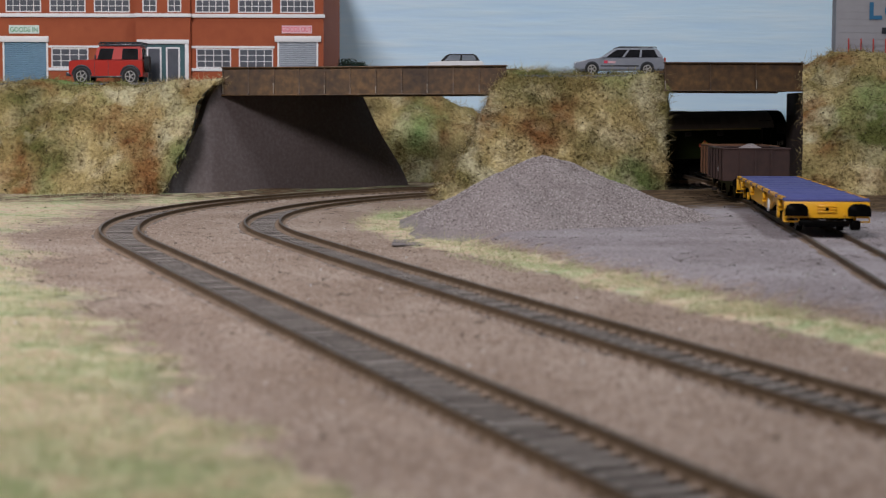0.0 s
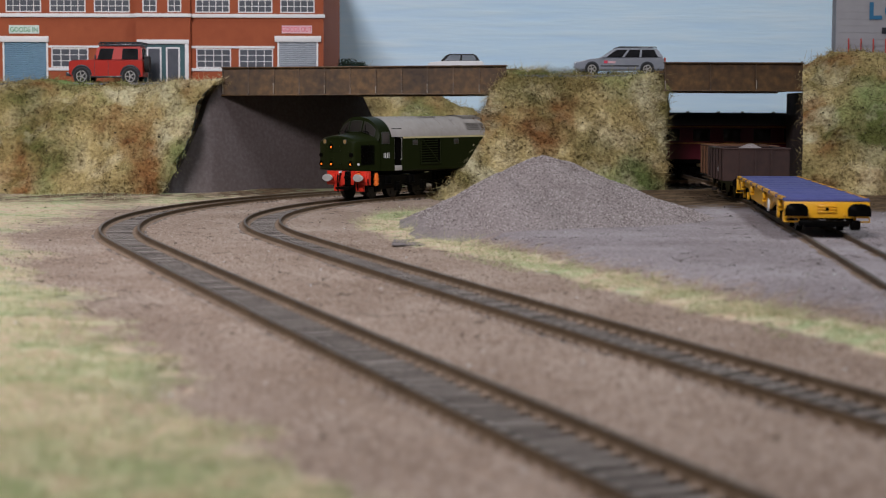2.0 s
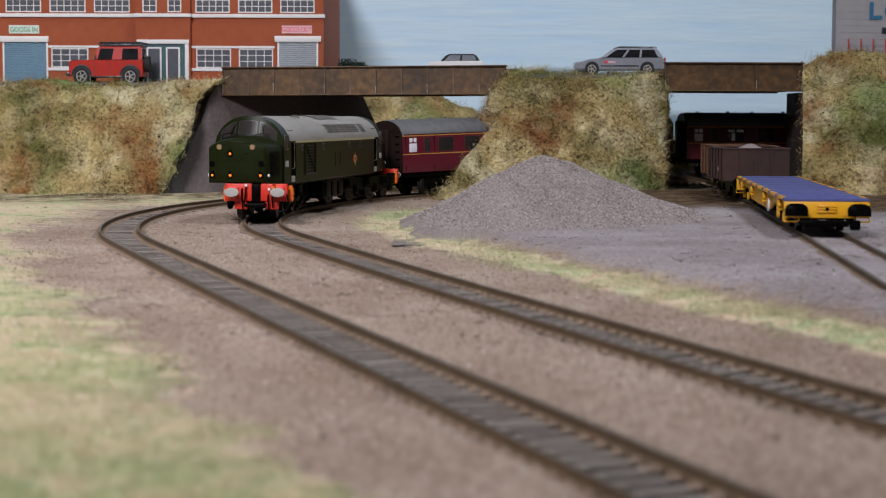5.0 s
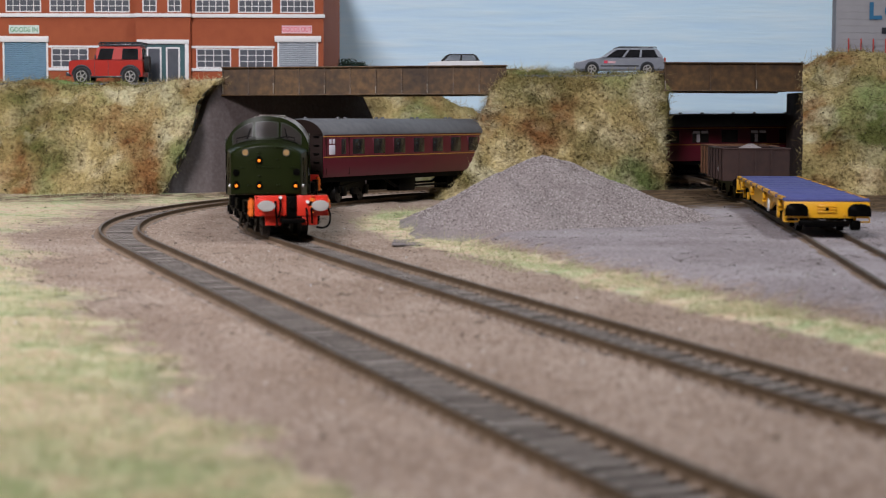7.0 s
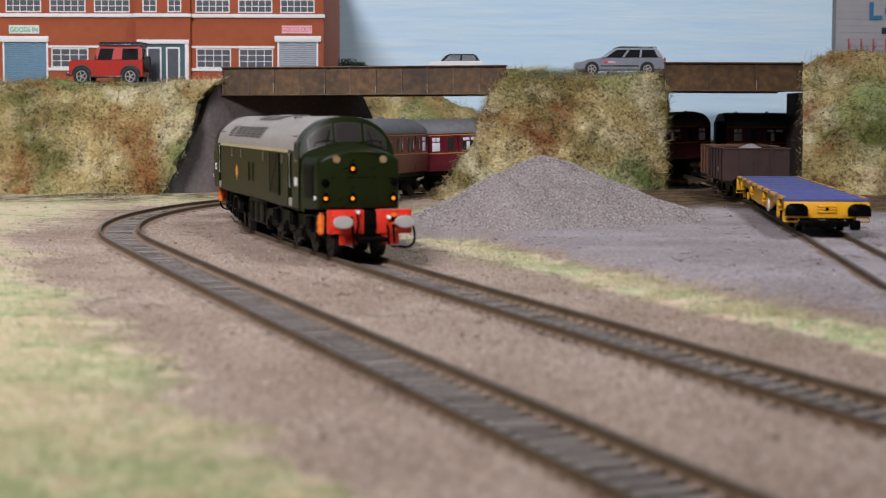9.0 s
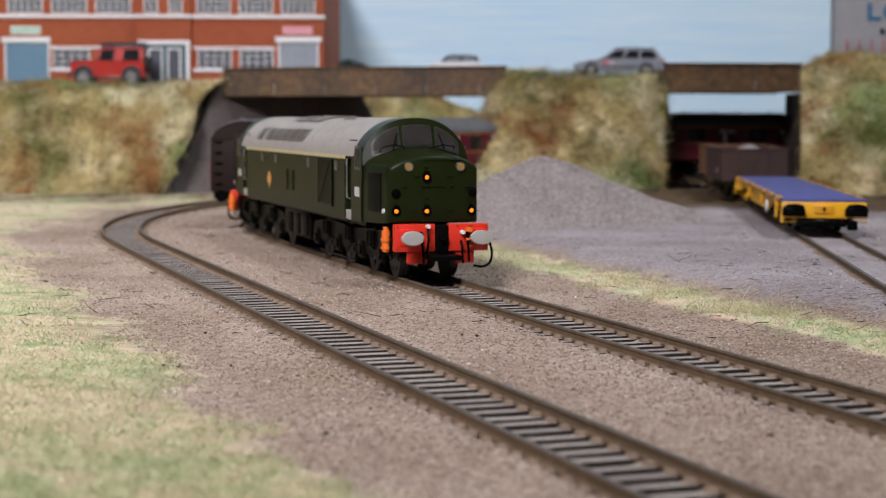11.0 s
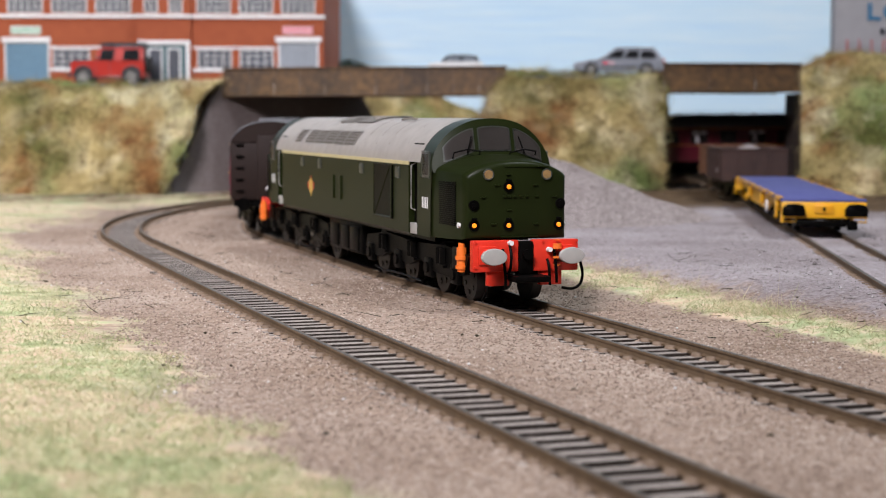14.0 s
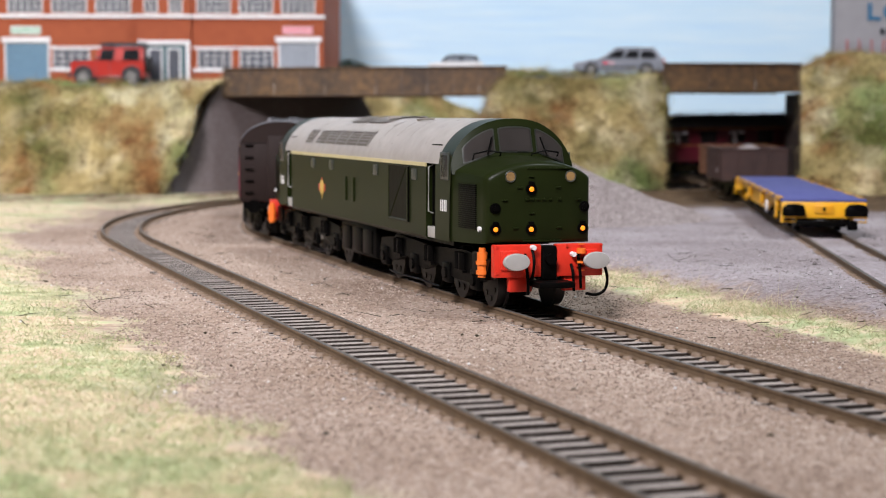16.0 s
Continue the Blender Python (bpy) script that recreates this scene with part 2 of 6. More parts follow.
    l.new(rough_bump.outputs[0], bp.inputs["Normal"])
    l.new(bp.outputs[0], b.inputs["Normal"])
    return m


M["ground"] = ground_material()

# ---------------- mesh helpers (all shapes in millimetres) ----------------


def box(bm, x0, x1, y0, y1, z0, z1, bevel=0.0):
    v = [bm.verts.new((x, y, z)) for z in (z0, z1) for y in (y0, y1) for x in (x0, x1)]
    fs = [bm.faces.new([v[i] for i in q]) for q in ((0, 2, 3, 1), (4, 5, 7, 6), (0, 1, 5, 4), (2, 6, 7, 3), (0, 4, 6, 2), (1, 3, 7, 5))]
    if bevel:
        es = list({e for f in fs for e in f.edges})
        bmesh.ops.bevel(bm, geom=es, offset=bevel, segments=2, affect="EDGES", profile=0.5)
    return bm


def cyl(bm, a, b, r, n=16, r2=None):
    a, b = Vector(a), Vector(b)
    q = (b - a).to_track_quat("Z", "Y")
    r2 = r if r2 is None else r2
    lo = [bm.verts.new(a + q @ Vector((r * math.cos(t), r * math.sin(t), 0))) for t in [2 * math.pi * i / n for i in range(n)]]
    hi = [bm.verts.new(b + q @ Vector((r2 * math.cos(t), r2 * math.sin(t), 0))) for t in [2 * math.pi * i / n for i in range(n)]]
    for i in range(n):
        bm.faces.new((lo[i], lo[(i + 1) % n], hi[(i + 1) % n], hi[i]))
    bm.faces.new(lo[::-1])
    bm.faces.new(hi)
    return bm


def tube(bm, pts, r, n=8):
    rings = []
    pts = [Vector(p) for p in pts]
    for i, p in enumerate(pts):
        d = (pts[min(i + 1, len(pts) - 1)] - pts[max(i - 1, 0)]).normalized()
        q = d.to_track_quat("Z", "Y")
        rings.append([bm.verts.new(p + q @ Vector((r * math.cos(t), r * math.sin(t), 0))) for t in [2 * math.pi * k / n for k in range(n)]])
    for a, b in zip(rings, rings[1:]):
        for k in range(n):
            bm.faces.new((a[k], a[(k + 1) % n], b[(k + 1) % n], b[k]))
    bm.faces.new(rings[0][::-1])
    bm.faces.new(rings[-1])
    return bm


def loft(bm, rings, cap=True, closed=True):
    vs = [[bm.verts.new(p) for p in r] for r in rings]
    n = len(vs[0])
    for a, b in zip(vs, vs[1:]):
        for k in range(n if closed else n - 1):
            bm.faces.new((a[k], a[(k + 1) % n], b[(k + 1) % n], b[k]))
    if cap and closed:
        bm.faces.new(vs[0][::-1])
        bm.faces.new(vs[-1])
    return bm


def sheet(bm, fn, us, vs):
    g = [[bm.verts.new(fn(u, v)) for v in vs] for u in us]
    for a, b in zip(g, g[1:]):
        for k in range(len(vs) - 1):
            bm.faces.new((a[k], b[k], b[k + 1], a[k + 1]))
    return bm


def prism(bm, outline, axis, a, b):
    """An outline of (p, q) pushed along one axis from a to b: axis x takes (y, z), y takes (x, z), z takes (x, y)."""
    def at(p, q, s):
        return {"x": (s, p, q), "y": (p, s, q), "z": (p, q, s)}[axis]
    return loft(bm, [[at(p, q, s) for p, q in outline] for s in (a, b)])


def mesh_of(name, bm, material, smooth=None):
    bmesh.ops.recalc_face_normals(bm, faces=bm.faces)
    bmesh.ops.scale(bm, vec=(MM, MM, MM), verts=bm.verts)
    me = bpy.data.meshes.new(name)
    bm.to_mesh(me)
    bm.free()
    me.materials.append(material)
    if smooth:
        me.shade_smooth()
        me.set_sharp_from_angle(angle=radians(smooth))
    return me


def part(name, bm, material, parent, label="", smooth=35, kind=""):
    ob = new(name, mesh_of(name, bm, material, smooth))
    ob.parent = parent
    return tagged(ob, label=label, kind=kind)


def thing(name, label, category, m=None, group="", kind=""):
    ob = new(name)
    ob.empty_display_size = 0.01
    if m is not None:
        ob.matrix_basis = m
    return tagged(ob, label, category, group, kind)


def solid(name, bm, material, label="", category="", group="", kind="", smooth=35, m=None):
    ob = new(name, mesh_of(name, bm, material, smooth))
    if m is not None:
        ob.matrix_basis = m
    return tagged(ob, label, category, group, kind)


def mmpose(x, y, z, rz=0.0):
    return pose(x * MM, y * MM, z * MM, 0, 0, rz)


def soup(name, verts, faces, material, parent=None, **tags):
    """One mesh of very many small pieces from arrays in millimetres."""
    me = bpy.data.meshes.new(name)
    verts = np.asarray(verts, np.float32) * MM
    faces = np.asarray(faces, np.int32)
    me.vertices.add(len(verts))
    me.vertices.foreach_set("co", verts.ravel())
    me.loops.add(faces.size)
    me.loops.foreach_set("vertex_index", faces.ravel())
    me.polygons.add(len(faces))
    me.polygons.foreach_set("loop_start", np.arange(0, faces.size, faces.shape[1], dtype=np.int32))
    me.update(calc_edges=True)
    me.validate()
    me.materials.append(material)
    ob = new(name, me)
    ob.parent = parent
    return tagged(ob, **tags)


rng = np.random.default_rng(7)


def grains(pts, size, flat=0.7):
    """Small angular stones: squashed octahedra at the given places."""
    n = len(pts)
    base = np.array([(1, 0, 0), (-1, 0, 0), (0, 1, 0), (0, -1, 0), (0, 0, 1), (0, 0, -1)], float)
    tri = np.array([(0, 2, 4), (2, 1, 4), (1, 3, 4), (3, 0, 4), (2, 0, 5), (1, 2, 5), (3, 1, 5), (0, 3, 5)])
    s = size * rng.uniform(0.55, 1.4, (n, 1, 1)) * rng.uniform(0.6, 1.25, (n, 6, 1))
    a = rng.uniform(0, 2 * math.pi, n)
    ca, sa = np.cos(a)[:, None], np.sin(a)[:, None]
    tilt = rng.normal(0, 0.5, (n, 6))
    v = base[None] * s
    x = v[:, :, 0] * ca - v[:, :, 1] * sa
    y = v[:, :, 0] * sa + v[:, :, 1] * ca
    z = v[:, :, 2] * flat + tilt * size * 0.25
    out = np.stack((x, y, z), 2) + np.asarray(pts)[:, None, :]
    f = tri[None] + (np.arange(n) * 6)[:, None, None]
    return out.reshape(-1, 3), f.reshape(-1, 3)


def blades(pts, ways, length, width, bend=0.35):
    """Thin fibres: two triangles each, from a root along its way, bent over."""
    n = len(pts)
    L = length * rng.uniform(0.5, 1.35, (n, 1))
    side = np.cross(ways, rng.normal(0, 1, (n, 3)))
    side /= np.linalg.norm(side, axis=1)[:, None] + 1e-9
    lean = rng.normal(0, 1, (n, 3)) * bend
    mid = pts + ways * L * 0.55
    tip = pts + (ways + lean) * L
    w = width * rng.uniform(0.6, 1.3, (n, 1))
    v = np.stack((pts - side * w, pts + side * w, mid - side * w * 0.8, mid + side * w * 0.8, tip), 1)
    f = np.array([(0, 1, 3), (0, 3, 2), (2, 3, 4)])[None] + (np.arange(n) * 5)[:, None, None]
    return v.reshape(-1, 3), f.reshape(-1, 3)


def fractal(x, y, z, scale, octaves=4):
    return noise.fractal(Vector((x * scale, y * scale, z * scale)), 1.0, 2.0, octaves)

# ---------------- room and board ----------------


def room():
    bm = bmesh.new()
    box(bm, -2600, 3200, -2200, 2600, -1000, -980)
    solid("floor", bm, M["roomfloor"], "dark plain exhibition room floor", "floor", kind="structure")
    bm = bmesh.new()
    box(bm, -2600, 3200, -2200, 2600, 2500, 2540)
    solid("ceiling", bm, M["ceilingpaint"], "white painted room ceiling", "ceiling", kind="structure")
    for name, q in (("wall_south", (-2600, 3200, -2260, -2200)), ("wall_north", (-2600, 3200, 2600, 2660)), ("wall_west", (-2660, -2600, -2200, 2600)), ("wall_east", (3200, 3260, -2200, 2600))):
        bm = bmesh.new()
        box(bm, *q, -1000, 2540)
        solid(name, bm, M["wallpaint"], "pale plain room wall", "wall", kind="structure")
    bm = bmesh.new()
    box(bm, -900, 2000, 120, 1560, -60, -14)
    solid("baseboard", bm, M["board"], "plywood baseboard that carries the model railway", "baseboard", kind="structure")
    bm = bmesh.new()
    box(bm, -880, -860, 140, 1540, -980, -60)
    for x in (-880, 560, 1960):
        for y in (140, 1500):
            box(bm, x, x + 40, y, y + 40, -980, -60)
    solid("baseboard_legs", bm, M["board"], "timber legs under the baseboard", "trestle", kind="structure")


def ground():
    xs = np.r_[np.arange(-900, -420, 20), np.arange(-420, 420, 4.0), np.arange(420, 2001, 20)]
    ys = np.r_[np.arange(120, 700, 4.0), np.arange(700, 1561, 6.0)]
    X, Y = np.meshgrid(xs, ys)
    xy = np.c_[X.ravel(), Y.ravel()]
    di, do = inner.offset(xy), outer.offset(xy)
    ds = siding.offset(xy)
    n1 = np.array([noise.noise(Vector((x * 0.02, y * 0.02, 0))) for x, y in xy])
    n2 = np.array([noise.noise(Vector((x * 0.11, y * 0.11, 3))) for x, y in xy])
    z = -3.6 + n2 * 0.45 + n1 * 0.5
    # shoulders: the ballast is shaped up to the sleepers' ends
    for d in (di, do):
        z = np.where(np.abs(d) < 8.2, -4.3 + n2 * 0.2, z)
        z = np.where((np.abs(d) >= 8.2) & (np.abs(d) < 17), -2.6 + n2 * 0.5 + n1 * 0.2, z)
    mid = (do > 16) & (di < -16)
    z = np.where(mid, -2.5 + n2 * 0.5 + n1 * 0.6, z)
    # the yard lies a little higher, level with its rails
    yard = np.clip((di - 70 - 9 * n1) / 22, 0, 1) * np.clip((1260 - xy[:, 1]) / 40, 0, 1)
    z = z + yard * (SIDING_Z + 1.6) * (np.abs(ds) > 0)
    z = np.where((np.abs(ds) < 6.8) & (yard > 0.9), SIDING_Z - 1.6 + n2 * 0.15, z)
    # grass swells towards the front left
    left = np.clip((-do - 36 - 20 * n1 - 6 * n2) / 40, 0, 1)
    z = z + left * (1.2 + 2.2 * np.clip(n1 + 0.3, 0, 1))
    strip = np.clip(1 - np.abs(di - 62 - 7 * n1) / (15 + 10 * n2), 0, 1) * np.clip((1010 - xy[:, 1]) / 60, 0, 1)
    z = z + strip * 1.5
    grass = np.maximum(np.where(left > 0, 0.25 + 0.75 * left, 0), np.clip(strip * 1.6, 0, 1))
    far_left = np.clip((-do - 30) / 20, 0, 1) * np.clip((xy[:, 1] - 1000) / 60, 0, 1)
    grass = np.maximum(grass, far_left)
    soil = np.clip(1 - np.hypot(xy[:, 0] - 55, (xy[:, 1] - 985) * 0.8) / 85, 0, 1) * 1.2
    soil = np.maximum(soil, np.clip((xy[:, 1] - 900 + 0.5 * np.abs(xy[:, 0] - 150)) / 110, 0, 1) * np.clip((di - 85) / 20, 0, 1) * 1.25)
    soil = np.maximum(soil, far_left * (0.55 + 0.5 * n1 + 0.4 * n2))
    soil = np.maximum(soil, np.where((np.abs(di) < 7.5) | (np.abs(do) < 7.5), 1.0, 0.0))
    v = np.c_[xy, z]
    w = len(xs)
    i = np.arange(len(ys) - 1)[:, None] * w + np.arange(w - 1)[None]
    f = np.stack((i, i + 1, i + 1 + w, i + w), 2).reshape(-1, 4)
    ob = soup("ground", v, f, M["ground"], label="sandy pink ballast, straw grass and grey yard of the layout", category="ground", kind="structure")
    for name, val in (("yard", yard), ("grass", grass), ("soil", soil)):
        at = ob.data.attributes.new(name, "FLOAT", "POINT")
        at.data.foreach_set("value", val.astype(np.float32))
    ob.data.shade_smooth()
    return xs, ys, z.reshape(len(ys), len(xs)), {"yard": yard.reshape(len(ys), -1), "soil": soil.reshape(len(ys), -1), "grass": grass.reshape(len(ys), -1)}


def sample(grid, x, y):
    xs, ys = GROUND[0], GROUND[1]
    i = np.clip(np.searchsorted(xs, x) - 1, 0, len(xs) - 2)
    j = np.clip(np.searchsorted(ys, y) - 1, 0, len(ys) - 2)
    fx, fy = (x - xs[i]) / (xs[i + 1] - xs[i]), (y - ys[j]) / (ys[j + 1] - ys[j])
    return grid[j, i] * (1 - fx) * (1 - fy) + grid[j, i + 1] * fx * (1 - fy) + grid[j + 1, i] * (1 - fx) * fy + grid[j + 1, i + 1] * fx * fy


def sweep(line, s0, s1, section, z, step):
    rings = []
    for s in np.arange(s0, s1 + 0.1, step):
        p, d = line.at(s), line.way(s)
        nx, ny = -d[1], d[0]
        rings.append([(p[0] + nx * a, p[1] + ny * a, z + line.height(s) + b) for a, b in section])
    return rings


def track(name, line, s0, s1, z, label, sleepers_from, sleepers_to):
    root = thing(name, label, "railway track", kind="structure")
    for off in (-8.65, 8.65):
        bm = bmesh.new()
        foot = [(-1.1, -2.5), (1.1, -2.5), (1.1, -2.1), (0.35, -1.8), (0.35, -0.75), (0.62, -0.55), (0.62, -0.05), (-0.62, -0.05), (-0.62, -0.55), (-0.35, -0.75), (-0.35, -1.8), (-1.1, -2.1)]
        loft(bm, sweep(line, s0, s1, [(a + off, b) for a, b in foot], z, 8.0))
        rail = part("rail", bm, M["rail"], root, "rusty brown rail", smooth=30)
        bm = bmesh.new()
        loft(bm, sweep(line, s0, s1, [(off - 0.5, -0.1), (off + 0.5, -0.1), (off + 0.45, 0.0), (off - 0.45, 0.0)], z, 8.0))
        part("railhead", bm, M["railtop"], rail, "worn steel rail head", smooth=30)
    bm = bmesh.new()
    box(bm, -1.45, 1.45, -12.6, 12.6, -1.9, 0.0, 0.2)
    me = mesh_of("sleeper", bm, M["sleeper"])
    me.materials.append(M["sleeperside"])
    # all but the top faces take the dark colour that holds the shade
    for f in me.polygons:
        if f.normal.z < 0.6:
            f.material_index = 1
    s, cv, cf = s0 + 3, [], []
    chair = np.array([(-1.2, -1.7, 0), (1.2, -1.7, 0), (1.2, 1.7, 0), (-1.2, 1.7, 0), (-0.8, -1.3, 0.75), (0.8, -1.3, 0.75), (0.8, 1.3, 0.75), (-0.8, 1.3, 0.75)])
    cq = np.array([(0, 1, 5, 4), (1, 2, 6, 5), (2, 3, 7, 6), (3, 0, 4, 7), (4, 5, 6, 7)])
    while s < s1:
        p, d = line.at(s), line.way(s)
        ang = math.degrees(math.atan2(d[1], d[0])) + random.uniform(-0.8, 0.8)
        if sleepers_from <= s <= sleepers_to:
            ob = new("sleeper", me)
            ob.parent = root
            ob.matrix_basis = mmpose(p[0], p[1], z + line.height(s) - 2.5 + random.uniform(-0.12, 0.1), ang)
        if sleepers_from - 60 <= s:
            for off in (-10.2, -7.1, 7.1, 10.2):
                k = len(cv)
                for c in chair:
                    u, v = c[0], off + c[1] * 0.7
                    cv.append((p[0] + d[0] * u - d[1] * v, p[1] + d[1] * u + d[0] * v, z + line.height(s) - 2.5 + c[2]))
                cf.extend(cq + k)
        s += 6.7
    if cv:
        soup("rail_chairs", cv, cf, M["chair"], root, label="small moulded rail chairs", kind="stuff")
    return root


# ---------------- banks ----------------


def bank(name, fn, us, vs, label, fibres, category="embankment", lump=5.0, thick=None, tint=None):
    """A sheet of teased fibre over a slope, u along it and v up it, made lumpy, with loose fibres standing out of it."""
    def lumpy(u, v):
        p = Vector(fn(u, v))
        e = 1.5
        a, b = Vector(fn(u + e, v)) - p, Vector(fn(u, v + e * 0.02)) - p
        nrm = a.cross(b)
        if nrm.length < 1e-9:
            nrm = Vector((0, -1, 0.3))
        nrm.normalize()
        if nrm.y > 0.2:
            nrm = -nrm
        k = (fractal(p.x, p.y, p.z, 0.03, 5) * lump * 1.5 + fractal(p.x + 90, p.y, p.z, 0.16, 4) * lump * 0.6 + fractal(p.x, p.y + 40, p.z, 0.5, 3) * lump * 0.2) * (1.0 if v < 0.8 else 0.45)
        return p + nrm * k, nrm
    G = [[lumpy(u, v) for v in vs] for u in us]
    nv = len(vs)
    verts = [tuple(q[0]) for r in G for q in r]
    i = np.arange(len(us) - 1)[:, None] * nv + np.arange(nv - 1)[None]
    f = np.stack((i, i + nv, i + nv + 1, i + 1), 2).reshape(-1, 4)
    root = soup(name, verts, f, M["bank"], label=label, category=category, kind="structure")
    root.data.shade_smooth()
    P = np.array(verts)
    N = np.array([tuple(q[1]) for r in G for q in r])
    pick = rng.integers(0, len(P), fibres)
    at = P[pick] + rng.normal(0, 1.6, (fibres, 3)) - N[pick] * 1.2
    way = N[pick] * 0.25 + rng.normal(0, 0.75, (fibres, 3)) + np.array((0, 0, -0.15))
    way /= np.linalg.norm(way, axis=1)[:, None]
    v, q = blades(at, way, 4.2, 0.17, 0.6)
    soup("loose_fibres", v, q, M["fibre"], root, label="teased straw and moss fibres", kind="stuff")
    k = fibres // 6
    pick = rng.integers(0, len(P), k)
    v, q = grains(P[pick] + N[pick] * 0.1 + rng.normal(0, 1.2, (k, 3)), 0.6, 0.9)
    soup("fibre_clumps", v, q, M["fibre"], root, label="matted tufts of straw and moss", kind="stuff")
    k = fibres // 260
    pick = rng.integers(0, len(P), k)
    v, q = grains(P[pick] + N[pick] * 0.9 + rng.normal(0, 0.9, (k, 3)), 0.8, 0.7)
    soup("dark_flock", v, q, M["twig"], root, label="dark crumbs of flock", kind="stuff")
    return root


def rounded(pts, n=5):
    """A smooth run of points through the given ones."""
    pts = [Vector(p) for p in pts]
    out = []
    for i in range(len(pts) - 1):
        a, b, c, d = pts[max(0, i - 1)], pts[i], pts[i + 1], pts[min(len(pts) - 1, i + 2)]
        for k in range(n):
            w = k / n
            out.append(0.5 * (2 * b + (c - a) * w + (2 * a - 5 * b + 4 * c - d) * w * w + (3 * b - a - 3 * c + d) * w ** 3))
    return out + [pts[-1]]


def lerp(a, b, t):
    return a + (b - a) * t


def banks():
    sm = lambda t: t * t * (3 - 2 * t)

    def left(u, v):
        top_y, foot_y = 1225 - 0.10 * (u + 160), 1150 - 0.10 * (u + 160) - 8 * math.sin(u * 0.02)
        # the end towards the bridge leans away from it
        lean = max(0.0, (u + 230) / 70)
        x = u - lean * 42 * (1 - v) * 0.9
        t = sm(min(1, v / 0.85))
        z = lerp(-5, 73.5, t) if v < 0.85 else 73.5 + (v - 0.85) * 14
        y = lerp(foot_y, top_y, v ** 1.25) + (26 if v > 0.97 else 0)
        y += max(0.0, (u + 166) / 12) ** 2 * 6 - 17 * v * min(1.0, max(0.0, (u + 215) / 55))
        return (x, y, z)
    bank("bank_west", left, np.linspace(-560, -154, 112), np.linspace(0, 1, 34), "straw and moss fibre railway embankment below the factory", 26000)

    def hill(u, v):
        # an end of the embankment between the bridges: u goes round its foot from the left gap to the right gap
        a = u
        # top outline and foot outline
        if a < 0.32:
            k = a / 0.32
            top = (lerp(52, 44, sm(k)), lerp(1330, 1192, k))
            foot = (lerp(20, -10, math.sin(k * 1.57)), lerp(1345, 1120, k))
        elif a < 0.9:
            k = (a - 0.32) / 0.58
            top = (lerp(44, 152, k), 1192 + 5 * math.sin(k * 3.1))
            foot = (lerp(-10, 155, k ** 0.9), lerp(1120, 1165, k))
        else:
            k = (a - 0.9) / 0.1
            top = (153, lerp(1192, 1330, k))
            foot = (156, lerp(1165, 1330, k))
        t = min(1, v / 0.85)
        z = lerp(-4, 80, sm(t) * 0.35 + t * 0.65)
        x, y = lerp(foot[0], top[0], t ** 0.8), lerp(foot[1], top[1], t)
        if v > 0.85:
            k = (v - 0.85) / 0.15
            x, y, z = lerp(x, 100, k * 0.5), lerp(y, 1262, k * 0.6), z + 2 * k
        return (x, y, z)
    bank("bank_centre", hill, np.linspace(0, 1, 120), np.linspace(0, 1, 40), "steep straw and moss fibre embankment between two bridges", 30000)

    def right(u, v):
        top_z = 84 + 14 * sm(min(1, max(0, (u - 248) / 32))) - 5 * min(1, max(0, (u - 290) / 30))
        t = min(1, v / 0.85)
        z = lerp(2, top_z, sm(t) * 0.4 + t * 0.6)
        x = u - (1 - t) * 18 * max(0, 1 - (u - 249) / 90)
        y = lerp(1105 - 0.3 * (u - 250), 1192, t ** 1.2) + (40 * (v - 0.85) / 0.15 if v > 0.85 else 0)
        return (x, y, z)
    bank("bank_east", right, np.linspace(249, 470, 70), np.linspace(0, 1, 36), "tall mossy fibre embankment beside the yard bridge", 20000)

    def back(u, v):
        top_z = lerp(92, 50, sm(min(1, max(0, (u + 70) / 125)))) - 18 * min(1, max(0, (u - 60) / 120))
        t = sm(v)
        return (u, lerp(1372, 1440, v) + 0.16 * max(0, u), lerp(-5, top_z, t))
    bank("bank_north", back, np.linspace(-110, 330, 90), np.linspace(0, 1, 24), "low brushy bank in front of the painted sky", 14000, lump=6.0)


# ---------------- bridges ----------------


